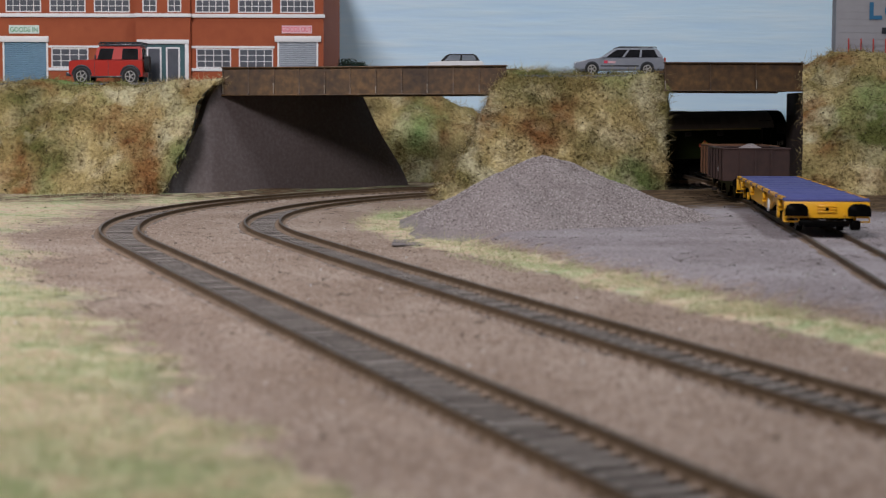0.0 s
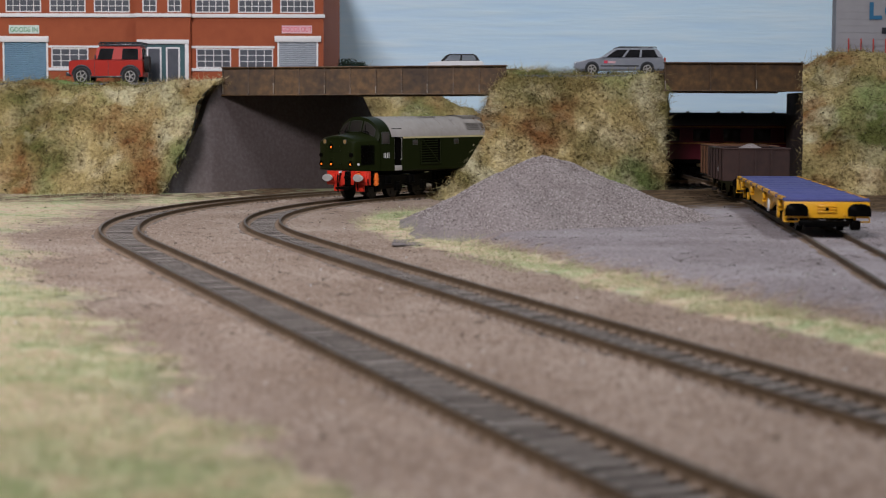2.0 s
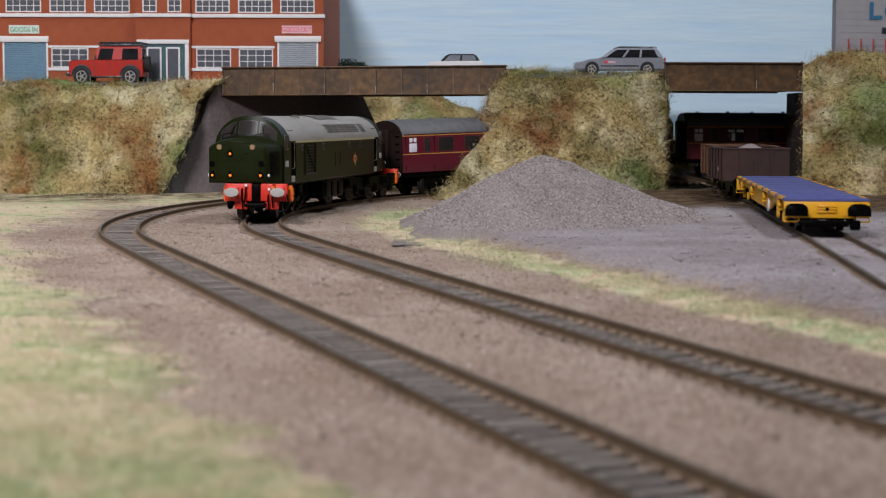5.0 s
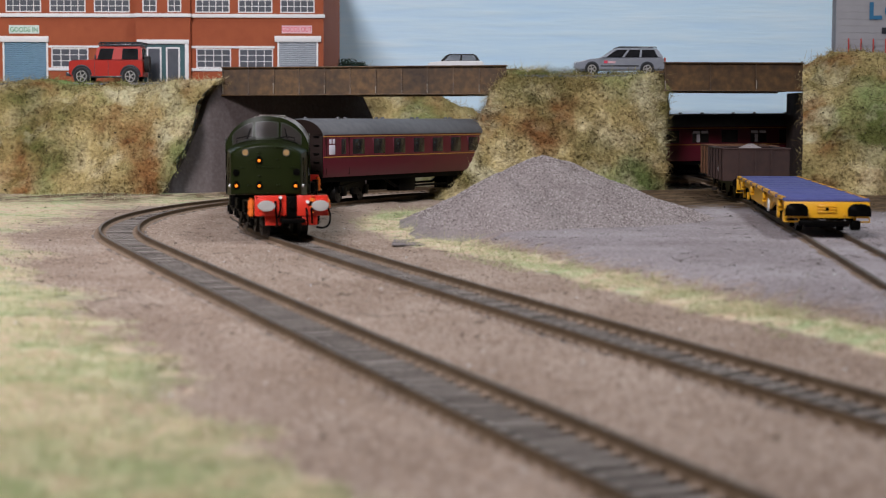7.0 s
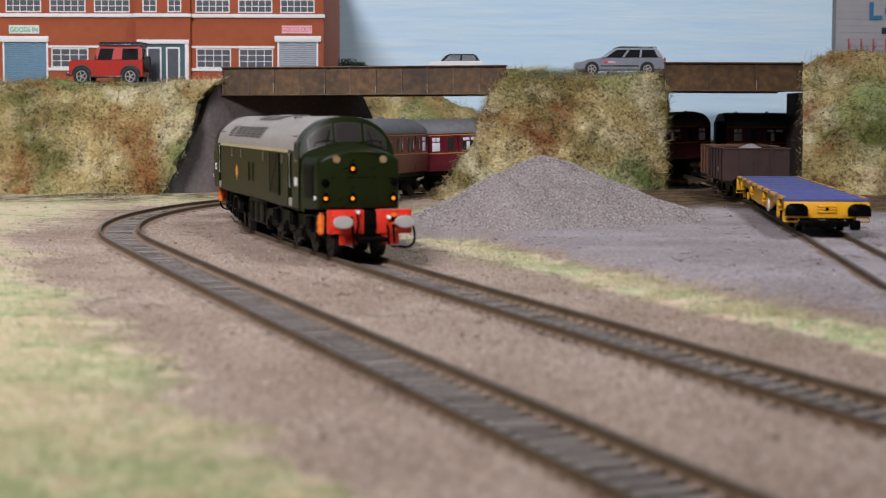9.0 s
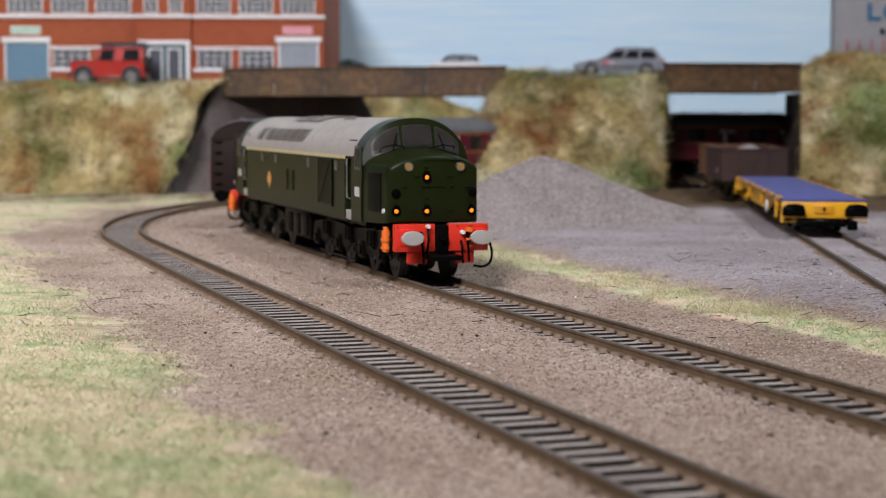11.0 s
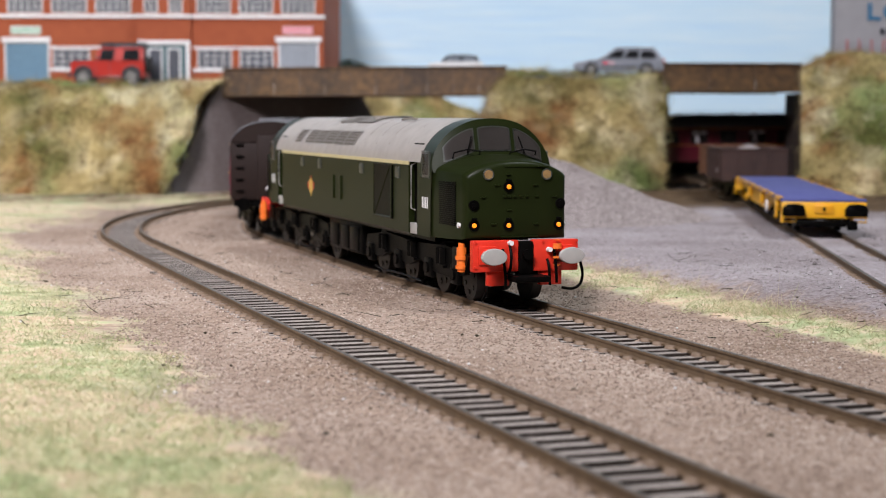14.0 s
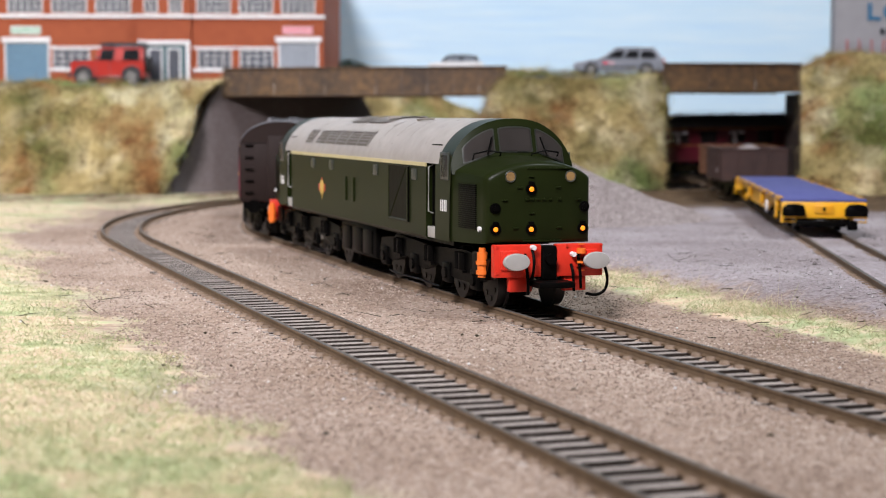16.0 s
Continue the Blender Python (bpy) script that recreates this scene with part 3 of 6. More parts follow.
def girder_bridge(name, x0, y0, x1, y1, z0, z1, depth, stiff, label, drop=0.0):
    a = math.degrees(math.atan2(y1 - y0, x1 - x0))
    L = math.hypot(x1 - x0, y1 - y0)
    root = thing(name, label, "bridge", mmpose(x0, y0, -drop, a) @ Matrix.Rotation(-math.asin(drop / L), 4, "Y"))
    for k, y in enumerate((0.0, depth)):
        bm = bmesh.new()
        box(bm, 0, L, y + 0.9, y + 2.1, z0 + 0.6, z1 - 0.8)
        g = part("girder", bm, M["girder"], root, "rusty brown plate girder")
        bm = bmesh.new()
        box(bm, -0.6, L + 0.6, y - 1.2, y + 4.2, z1 - 0.9, z1, 0.15)
        part("top_flange", bm, M["girder"], g)
        bm = bmesh.new()
        box(bm, -0.6, L + 0.6, y - 1.2, y + 4.2, z0, z0 + 0.8, 0.15)
        part("bottom_flange", bm, M["girder"], g)
        for i in range(stiff + 1):
            x = 0.6 + (L - 1.2) * i / stiff
            bm = bmesh.new()
            prism(bm, [(y + 1.0, z0 + 0.8), (y - 1.0, z0 + 0.8), (y - 0.2, z0 + 4), (y - 0.1, z1 - 0.9), (y + 1.0, z1 - 0.9)], "x", x - 0.45, x + 0.45)
            part("stiffener", bm, M["girder"], g)
            if k == 0 and i % 2 == 0 or i == stiff:
                bm = bmesh.new()
                h = random.uniform(3, 9)
                box(bm, x - 0.28, x + 0.28, y - 0.95, y - 0.3, z0 + 1.4, z0 + 1.4 + h, 0.1)
                part("worn_streak", bm, M["girderstreak"], g, "scraped pale streak on the stiffener")
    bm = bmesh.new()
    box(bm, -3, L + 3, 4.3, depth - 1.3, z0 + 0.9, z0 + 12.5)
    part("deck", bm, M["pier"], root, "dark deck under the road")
    return root


def bridges():
    girder_bridge("road_bridge_west", -156, 1213, 44, 1190, 67.0, 87.2, 96, 11, "long rusty plate girder road bridge over two tracks", 1.5)
    girder_bridge("road_bridge_east", 153, 1189, 249, 1189, 69.5, 89.6, 92, 3, "short rusty plate girder road bridge over the yard siding")
    # abutment of the long bridge: face along the tracks, a wing at each end with a sloping top
    root = thing("bridge_abutment", "smooth grey stone abutment with sloping wing walls", "abutment", kind="structure")

    def wall(name, keys, thick, label):
        """A battered wall along a curved plan; keys: x, y, height of its top, batter at the foot."""
        bm = bmesh.new()
        rings = []
        n = 40
        for k in range(n + 1):
            u = k / n * (len(keys) - 1)
            i0 = min(len(keys) - 2, int(u))
            w = u - i0
            a, b = keys[max(0, i0 - 1)], keys[i0]
            c, d2 = keys[i0 + 1], keys[min(len(keys) - 1, i0 + 2)]
            q = [0.5 * (2 * b[m] + (c[m] - a[m]) * w + (2 * a[m] - 5 * b[m] + 4 * c[m] - d2[m]) * w * w + (3 * b[m] - a[m] - 3 * c[m] + d2[m]) * w ** 3) for m in range(4)]
            q[2] = lerp(b[2], c[2], w)
            t = Vector((c[0] - b[0], c[1] - b[1])).normalized()
            nn = Vector((-t.y, t.x))
            rings.append([(q[0] - nn.x * q[3], q[1] - nn.y * q[3], -6), (q[0] - nn.x * q[3] * 0.5, q[1] - nn.y * q[3] * 0.5, lerp(-6, q[2], 0.5)), (q[0], q[1], q[2]), (q[0] + nn.x * thick, q[1] + nn.y * thick, q[2]), (q[0] + nn.x * thick, q[1] + nn.y * thick, -6)])
        loft(bm, rings)
        return part(name, bm, M["abut"], root, label, smooth=50)
    wall("face_wall", [(-197, 1193, -5, 9), (-184, 1199, 16, 8), (-171, 1205, 46, 8), (-158, 1213, 74, 7), (-116, 1253, 79, 7), (-70, 1296, 79, 7), (-49, 1314, 40, 4), (-27, 1330, -2, 1)], 10, "smooth battered grey stone wall with sloping ends")
    bm = bmesh.new()
    box(bm, 252.5, 266, 1193, 1262, -5, 69.2, 0.4)
    solid("bridge_pier", bm, M["pier"], "dark brown bridge pier beside the bank", "pier", kind="structure")


def roads():
    bm = bmesh.new()
    loft(bm, [[(-700, y, z) for y, z in ((1232, 60), (1320, 60), (1320, 73.0), (1232, 73.0))], [(-158, y, z) for y, z in ((1228, 60), (1320, 60), (1320, 75.0), (1228, 75.0))]])
    solid("road_west", bm, M["road"], "grey model road in front of the factory", "road", kind="structure")
    bm = bmesh.new()
    box(bm, 48, 151, 1200, 1290, 70, 80.8)
    # unseen rear slab, added to keep lamp light off the sky and train
    box(bm, 48, 151, 1290, 1462, 76, 80.8)
    solid("road_centre", bm, M["road"], "grey model road between the bridges, with an unseen rear slab added for shade", "road", kind="structure")
    bm = bmesh.new()
    box(bm, -152, 40, 1222, 1282, 79.6, 80.6)
    solid("road_on_bridge", bm, M["road"], "grey road surface on the long bridge", "road", kind="structure")
    bm = bmesh.new()
    # depth beyond the bridge is unseen and added to shade the opening's background
    box(bm, 154, 470, 1196, 1462, 80.2, 81.4)
    solid("road_east", bm, M["road"], "grey road surface over the short bridge, widened unseen to shade what lies behind", "road", kind="structure")


def backdrop():
    bm = bmesh.new()
    box(bm, -900, 2000, 1520, 1532, -14, 520)
    solid("backdrop", bm, M["sky"], "pale blue hand-painted sky board", "backdrop", kind="structure")


def heap():
    """Two joined cones of fine stone."""
    def h(x, y):
        far = math.hypot(x - 50, (y - 860) * 0.85)
        a = 34.5 - (0.60 if x < 50 else 0.50) * far + 0.0012 * far * far
        b = 24.6 - 0.66 * math.hypot(x - 27, (y - 780) * 0.9)
        k = 3.0
        z = max(a, b) + 0.12 * max(0, k - abs(a - b))
        tip = 31.0
        if z > tip - 4:
            z = tip - 4 + (z - tip + 4) * 0.55
        return z + fractal(x, y, 0, 0.07, 4) * 1.0
    xs, ys = np.arange(-22, 140, 1.5), np.arange(722, 950, 2.0)
    H = np.array([[h(x, y) for x in xs] for y in ys])
    X, Y = np.meshgrid(xs, ys)
    Z = np.maximum(H, -4.0) + 1.0
    v = np.c_[X.ravel(), Y.ravel(), Z.ravel()]
    w = len(xs)
    i = np.arange(len(ys) - 1)[:, None] * w + np.arange(w - 1)[None]
    f = np.stack((i, i + 1, i + 1 + w, i + w), 2).reshape(-1, 4)
    root = soup("gravel_heap", v, f, M["gravelpile"], label="two joined cones of fine lilac grey stone on the yard", category="gravel heap")
    root.data.shade_smooth()
    count = 60000
    px, py = rng.uniform(xs[0], xs[-2], count), rng.uniform(ys[0], ys[-2], count)
    ci, cj = (px - xs[0]) / 1.5, (py - ys[0]) / 2.0
    i0, j0 = ci.astype(int), cj.astype(int)
    fx, fy = ci - i0, cj - j0
    pz = (Z[j0, i0] * (1 - fx) + Z[j0, i0 + 1] * fx) * (1 - fy) + (Z[j0 + 1, i0] * (1 - fx) + Z[j0 + 1, i0 + 1] * fx) * fy
    pts = np.c_[px, py, pz][pz > 1.5]
    a, b = grains(pts, 0.36, 0.85)
    soup("loose_grit", a, b, M["heapgrain"], root, label="loose fine stones", kind="stuff")


room()
GROUND = ground()
banks()
bridges()
roads()
backdrop()
heap()
# ---------------- paints of the rolling stock ----------------
M["green"] = plain("loco_green", (0.0108, 0.0150, 0.0038), 0.34, vary=0.12, grain=(160, 14), spec=0.08)
M["roofgrey"] = mat("loco_roof_grey", ((0.29, 0.262, 0.232), (0.40, 0.37, 0.34)), 0.5, 0, (220, 24))
M["cream"] = plain("cream_line", (0.55, 0.48, 0.25), 0.5)
M["black"] = mat("underframe_black", ((0.0010, 0.0010, 0.0010), (0.0045, 0.0040, 0.0036)), 0.35, 0, (300, 40), 0.05, spec=0.03)
M["wheel"] = mat("wheel_dark", ((0.004, 0.0035, 0.003), (0.014, 0.011, 0.009)), 0.5, 0.0, (300, 40))
M["red"] = plain("bufferbeam_red", (0.62, 0.028, 0.012), 0.4, vary=0.15)
M["orange"] = plain("orange_casting", (0.80, 0.17, 0.02), 0.45)
M["buffer"] = plain("buffer_steel", (0.40, 0.385, 0.36), 0.45, 0.1)
M["cabglass"] = mat("cab_glazing", ((0.04, 0.034, 0.031), (0.08, 0.07, 0.063)), 0.2, 0, (60, 12), spec=0.06)
M["trim"] = plain("window_trim", (0.05, 0.055, 0.045), 0.35, 0.2)
M["bronze"] = plain("bronze_grille", (0.42, 0.27, 0.11), 0.45, 0.3, 0.3, (900, 200))
M["lamp"] = plain("lamp_lit", (0.6, 0.2, 0.02), 0.4, glow=(1.0, 0.22, 0.006, 0.85))
M["white"] = plain("white_paint", (0.75, 0.74, 0.72), 0.5, vary=0.06)
M["maroon"] = plain("coach_maroon", (0.105, 0.010, 0.020), 0.35, vary=0.12, grain=(160, 14), coat=0.1)
M["coachroof"] = mat("coach_roof", ((0.085, 0.085, 0.09), (0.15, 0.15, 0.155)), 0.6, 0, (200, 20))
M["lining"] = plain("gold_lining", (0.48, 0.24, 0.05), 0.5)
M["coachglass"] = mat("coach_glazing", ((0.014, 0.012, 0.012), (0.035, 0.03, 0.028)), 0.1, 0, (60, 12))
M["blind"] = plain("white_blind_and_view", (0.70, 0.68, 0.74), 0.6, vary=0.05)
M["crestred"] = plain("crest_red", (0.45, 0.06, 0.03), 0.5)
M["crestgold"] = plain("crest_gold", (0.62, 0.40, 0.08), 0.45)
M["yellow"] = plain("wagon_yellow", (0.80, 0.40, 0.010), 0.42, vary=0.12)
M["blue"] = mat("wagon_deck_blue", ((0.055, 0.062, 0.20), (0.10, 0.11, 0.31)), 0.65, 0, (260, 30), 0.1)
M["wagonbrown"] = mat("wagon_bauxite", ((0.020, 0.008, 0.0055), (0.055, 0.023, 0.016)), 0.7, 0, (220, 26), 0.1)
M["wagonrust"] = mat("wagon_rust", ((0.10, 0.04, 0.016), (0.19, 0.085, 0.04)), 0.8, 0, (220, 26), 0.1)
M["seat"] = plain("coach_gangway", (0.018, 0.0105, 0.0085), 0.6, spec=0.15)


def roof_at(v, hw=18.0, zs=38.3, rise=13.1):
    return zs + rise * max(0.0, 1 - abs(v / hw) ** 2.3) ** 0.62


def arch(hw, zb, zs, rise, n=20):
    """Half-open section of a vehicle: up one side, over the roof, down the other."""
    pts = [(-hw, zb), (-hw, (zb + zs) / 2)]
    for i in range(n + 1):
        v = -hw * math.cos(math.pi * i / n)
        pts.append((v, roof_at(v, hw, zs, rise)))
    return pts + [(hw, (zb + zs) / 2), (hw, zb)]


def turned(bm, s):
    if s < 0:
        bmesh.ops.rotate(bm, cent=(0, 0, 0), matrix=Matrix.Rotation(math.pi, 3, "Z"), verts=bm.verts)
    return bm


def wheelset(bogie, x, r, spokes=False):
    bm = bmesh.new()
    for y in (-8.6, 8.6):
        e = 1 if y > 0 else -1
        cyl(bm, (0, y - 1.2, 0), (0, y + 1.2, 0), r, 24)
        cyl(bm, (0, y - e * 1.2, 0), (0, y - e * 1.9, 0), r + 0.7, 24)
        for k in range(6):
            a = k * math.pi / 3
            cyl(bm, (0.62 * r * math.cos(a), y + e * 1.1, 0.62 * r * math.sin(a)), (0.62 * r * math.cos(a), y + e * 1.5, 0.62 * r * math.sin(a)), r * 0.13, 6)
    cyl(bm, (0, -9, 0), (0, 9, 0), 1.1, 10)
    w = part("wheelset", bm, M["wheel"], bogie)
    w.matrix_basis = pose(x * MM, 0, r * MM)
    return (w, x, r)


def loco_bogie(root, s):
    """s: 1 for the leading bogie; its buffer beam is carried on it."""
    bm = bmesh.new()
    for y in (-13.4, 13.4):
        e = 1 if y > 0 else -1
        prism(bm, [(a * s, b) for a, b in ((-42, 13), (-44, 9), (-30, 6.4), (-14, 9.2), (2, 6.4), (16, 9.2), (30, 6.4), (46, 6.2), (56, 8), (60, 13.5), (40, 15), (10, 14), (-20, 15))], "y", y - 0.8, y + 0.8)
        for x in (-37.5, -6.5, 24.5, 48.5):
            box(bm, s * x - 3.2, s * x + 3.2, y + e * 0.6 - 0.8, y + e * 0.6 + 0.9, 4.6, 10.4, 0.4)
            cyl(bm, (s * x, y, 7.4), (s * x, y + e * 2.1, 7.4), 1.7, 12)
        for x in (-22, 9, 37):
            cyl(bm, (s * x - 2, y + e * 1.2, 9.5), (s * x - 2, y + e * 1.2, 14.2), 1.25, 10)
            cyl(bm, (s * x + 2, y + e * 1.2, 9.5), (s * x + 2, y + e * 1.2, 14.2), 1.25, 10)
            box(bm, s * x - 4, s * x + 4, y - 0.4, y + e * 2.0, 8.6, 9.4)
        tube(bm, [(s * -30, y + e * 1.5, 3.5), (s * -20, y + e * 1.7, 3.0), (s * 0, y + e * 1.7, 3.4), (s * 20, y + e * 1.7, 3.0)], 0.35, 6)
        box(bm, s * 52 - 4, s * 52 + 4, y - 1, y + e * 1.8, 9, 15.5, 0.4)
    box(bm, -36, 36, -12, 12, 8, 13)
    box(bm, min(s * 36, s * 60), max(s * 36, s * 60), -11, 11, 9, 14)
    bogie = part("bogie", bm, M["black"], root, "black bogie with side frames and springs")
    wheels = [wheelset(bogie, s * x, r) for x, r in ((-37.5, 7.4), (-6.5, 7.4), (24.5, 7.4), (48.5, 6.0))]
    # buffer beam, swung a little to one side on its bogie
    def swung(bm, s):
        bmesh.ops.translate(bm, verts=bm.verts, vec=(0, 1.4, 0))
        return turned(bm, s)
    bm = bmesh.new()
    for y0, y1 in ((-15.6, -2.2), (2.2, 15.6)):
        box(bm, 60.5, 63.2, y0, y1, 9.2, 17.9, 0.3)
        box(bm, 60.6, 62.4, y0 + (4.5 if y0 < 0 else 2.3), y1 - (2.3 if y0 < 0 else 4.5), 5.2, 9.4, 0.3)
    for y in (-11.4, 11.4):
        cyl(bm, (62, y, 13.8), (68.2, y, 13.8), 1.9, 16)
        box(bm, 62.8, 63.8, y - 2.6, y + 2.6, 11.2, 16.4, 0.3)
    for y, z in ((-15, 17.5), (-15, 10.5), (-5, 17.5), (5, 17.5), (15, 17.5), (15, 10.5)):
        cyl(bm, (63, y, z), (63.6, y, z), 0.45, 6)
    part("buffer_beam", swung(bm, s), M["red"], bogie, "bright red buffer beam")
    for y in (-11.4, 11.4):
        bm = bmesh.new()
        ring = []
        for x, k in ((67.9, 0.9), (68.4, 1.0), (69.0, 1.0), (69.4, 0.93), (69.5, 0.6)):
            ring.append([(x, y + 3.75 * k * math.cos(t), 13.8 + 2.3 * k * math.sin(t)) for t in [2 * math.pi * i / 28 for i in range(28)]])
        loft(bm, ring)
        part("buffer", swung(bm, s), M["buffer"], bogie, "oval grey steel buffer head")
    bm = bmesh.new()
    box(bm, 61.5, 69.5, -5.2, 5.2, 6.6, 8.3, 0.4)
    box(bm, 60.6, 63.8, -2.1, 2.1, 8.4, 17.6, 0.6)
    cyl(bm, (63.5, 0, 14), (65.2, 0, 14), 1.5, 12)
    part("coupling", swung(bm, s), M["black"], bogie, "black tension coupling hook")
    for pts in ([(63.6, -7.0, 15.5), (64.6, -7.0, 12), (64.8, -6.6, 8), (64.2, -6.4, 4.6)], [(63.6, -5.0, 16.8), (65.0, -5.0, 13.5), (65.2, -5.4, 10), (64.8, -6.0, 8.6)], [(63.8, 8.0, 15.5), (65.0, 8.2, 11), (64.8, 8.6, 6)], [(63.9, 15.4, 13.0), (65.0, 16.2, 9), (65.0, 15.6, 5.6), (64.8, 13.2, 4.2), (64.5, 10.2, 4.6)], [(63.6, 6.2, 12.5), (65, 6.2, 10), (64.8, 6.6, 5.4)]):
        bm = bmesh.new()
        tube(bm, rounded(pts), 0.42, 8)
        part("brake_hose", swung(bm, s), M["black"], bogie, "thin black brake hose")
    for y, z in ((-4.9, 17.2), (6.6, 15.2)):
        bm = bmesh.new()
        cyl(bm, (63.2, y, z), (65.0, y, z), 0.7, 8)
        part("tap", swung(bm, s), M["white"], bogie, "white valve tap")
    for x, y in ((55.5, -16.2), (55.5, 16.2), (64.4, 8.8)):
        bm = bmesh.new()
        for z0, z1, r in ((8.8, 9.6, 1.5), (9.6, 10.6, 2.1), (10.6, 12.2, 1.7), (12.2, 13.2, 2.2), (13.2, 15.6, 1.8), (15.6, 16.8, 1.2)):
            if x > 60:
                z0, z1, r = z0 + 2.2, z1 + 1.2, r * 0.85
            cyl(bm, (x, y, z0), (x, y, z1), r * 0.8, 14)
        part("air_cylinder", swung(bm, s), M["orange"], bogie, "orange ribbed air cylinder")
    bogie.matrix_basis = pose(68.5 * s * MM, 0, 0)
    return bogie, wheels


def cab_front(v, w):
    return 112.0 - 4.6 * (v / 18) ** 2 - 0.33 * (w - 40)


def loco_end(root, s, lit):
    # nose: a rounded box with an arched top
    def ring(x, hw, zb, zs, rise, bow):
        pts = []
        n = 18
        for i in range(n + 1):
            v = -hw * math.cos(math.pi * i / n)
            pts.append((v, zs + rise * max(0, 1 - abs(v / hw) ** 2.2) ** 0.75))
        pts = [(-hw, zb), (-hw, lerp(zb, zs, 0.35)), (-hw, lerp(zb, zs, 0.7))] + pts + [(hw, lerp(zb, zs, 0.7)), (hw, lerp(zb, zs, 0.35)), (hw, zb)]
        pts += [(hw * 0.5, zb), (0, zb), (-hw * 0.5, zb)]
        return [(x - bow * (v / 15) ** 2, v, z) for v, z in pts]
    bm = bmesh.new()
    loft(bm, [ring(99, 17.9, 17.4, 37.2, 5.4, 0), ring(108, 17.4, 17.4, 36.6, 5.0, 0), ring(118, 16.2, 17.6, 36.0, 4.7, 0.3), ring(127.0, 15.2, 17.9, 35.6, 4.4, 1.4), ring(128.9, 14.9, 18.1, 35.4, 4.3, 1.6), ring(129.7, 14.4, 18.5, 35.0, 4.2, 1.7), ring(130.0, 13.6, 19.2, 34.4, 3.9, 1.7), ring(130.02, 6, 24, 30, 2, 1.7)])
    part("nose", turned(bm, s), M["green"], root, "dark green bonnet", smooth=50)
    # cab shell
    bm = bmesh.new()
    prof = arch(18.0, 17.2, 38.3, 13.1)
    rings = [[(94.0, v, w) for v, w in prof], [(102.0, v, w) for v, w in prof]]
    rings.append([(cab_front(v, max(w, 37)) if w > 37 else 106.5, v, w) for v, w in prof])
    loft(bm, rings, cap=False, closed=False)
    vs = [18.0 * math.sin(math.pi / 2 * k / 14) for k in range(-14, 15)]
    sheet(bm, lambda v, t: (cab_front(v, lerp(36.0, roof_at(v), t)), v, lerp(36.0, roof_at(v), t)), vs, [i / 8 for i in range(9)])
    prism(bm, prof, "x", 93.6, 94.0)
    part("cab", turned(bm, s), M["green"], root, "dark green domed cab", smooth=50)
    # windscreens on the bowed front, each with a trim line round it
    def screen(v0, v1, lo, hi):
        for name, grow, out, m in (("screen_trim", 0.38, 0.12, M["trim"]), ("windscreen", 0.0, 0.24, M["cabglass"])):
            bm = bmesh.new()
            a, b = v0 - grow, v1 + grow

            def fn(k, t):
                v = lerp(a, b, k)
                w = lerp(lo(v) - grow, hi(v) + grow, t)
                ins = 0.5 * (max(0, abs(k - 0.5) - 0.42) / 0.08) ** 2
                w = lerp(w, (lo(v) + hi(v)) / 2, 0.12 * ins)
                return (cab_front(v, w) + out, v, w)
            sheet(bm, fn, [i / 12 for i in range(13)], [i / 8 for i in range(9)])
            geo = bmesh.ops.solidify(bm, geom=bm.faces[:], thickness=0.2)
            part(name, turned(bm, s), m, root)
    screen(-4.6, 4.6, lambda v: 42.4, lambda v: 48.9 - 0.02 * v * v)
    for e in (-1, 1):
        lo_hi = sorted((e * 6.4, e * 14.6))
        screen(lo_hi[0], lo_hi[1], lambda v: 42.2 - 0.36 * (abs(v) - 6.4), lambda v: min(48.6, roof_at(v) - 2.3))
    for e, y0 in ((-1, -8.5), (1, 9.0)):
        bm = bmesh.new()
        tube(bm, [(cab_front(y0, 42) + 0.9, y0, 41.4), (cab_front(y0 + 1.6, 45) + 0.7, y0 + 1.4 * e * -1, 46.2)], 0.22, 6)
        part("wiper", turned(bm, s), M["black"], root)
    bm = bmesh.new()
    for y0, y1 in ((-13, -5), (4, 12)):
        tube(bm, [(111.5, y0, 40.0), (112.5, y0, 41.6), (112.8, (y0 + y1) / 2, 42.6), (112.5, y1, 42.0), (111.5, y1, 41.0)], 0.25, 6)
    part("handrail", turned(bm, s), M["black"], root)
    # lamps and details on the bonnet's end
    for v, w in ((-12.5, 21.9), (12.5, 21.9), (-2.8, 21.9), (-2.8, 32.6)):
        x = 130.0 - 1.7 * (v / 15) ** 2
        bm = bmesh.new()
        cyl(bm, (x - 0.6, v, w), (x + 0.35, v, w), 1.55, 18)
        box(bm, x - 0.2, x + 0.7, v - 0.7, v + 0.7, w + 1.2, w + 2.1, 0.15)
        lampob = part("marker_light", turned(bm, s), M["black"], root, "marker light in a black bezel")
        bm = bmesh.new()
        cyl(bm, (x + 0.3, v, w), (x + 0.75, v, w), 0.72, 14, 0.45)
        part("lens", turned(bm, s), M["lamp"] if lit else M["cabglass"], lampob, "glowing amber lens" if lit else "")
    for v, w in ((-8.6, 36.0), (8.6, 36.0)):
        x = 130.0 - 1.7 * (v / 15) ** 2
        bm = bmesh.new()
        cyl(bm, (x - 1.2, v, w), (x + 0.25, v, w), 1.3, 20)
        grille = part("horn_grille", turned(bm, s), M["bronze"], root, "round bronze grille")
        bm = bmesh.new()
        tube(bm, [(x + 0.2, v + 1.4 * math.cos(a), w + 1.4 * math.sin(a)) for a in np.linspace(0, 2 * math.pi, 25)], 0.22, 6)
        part("rim", turned(bm, s), M["trim"], grille)
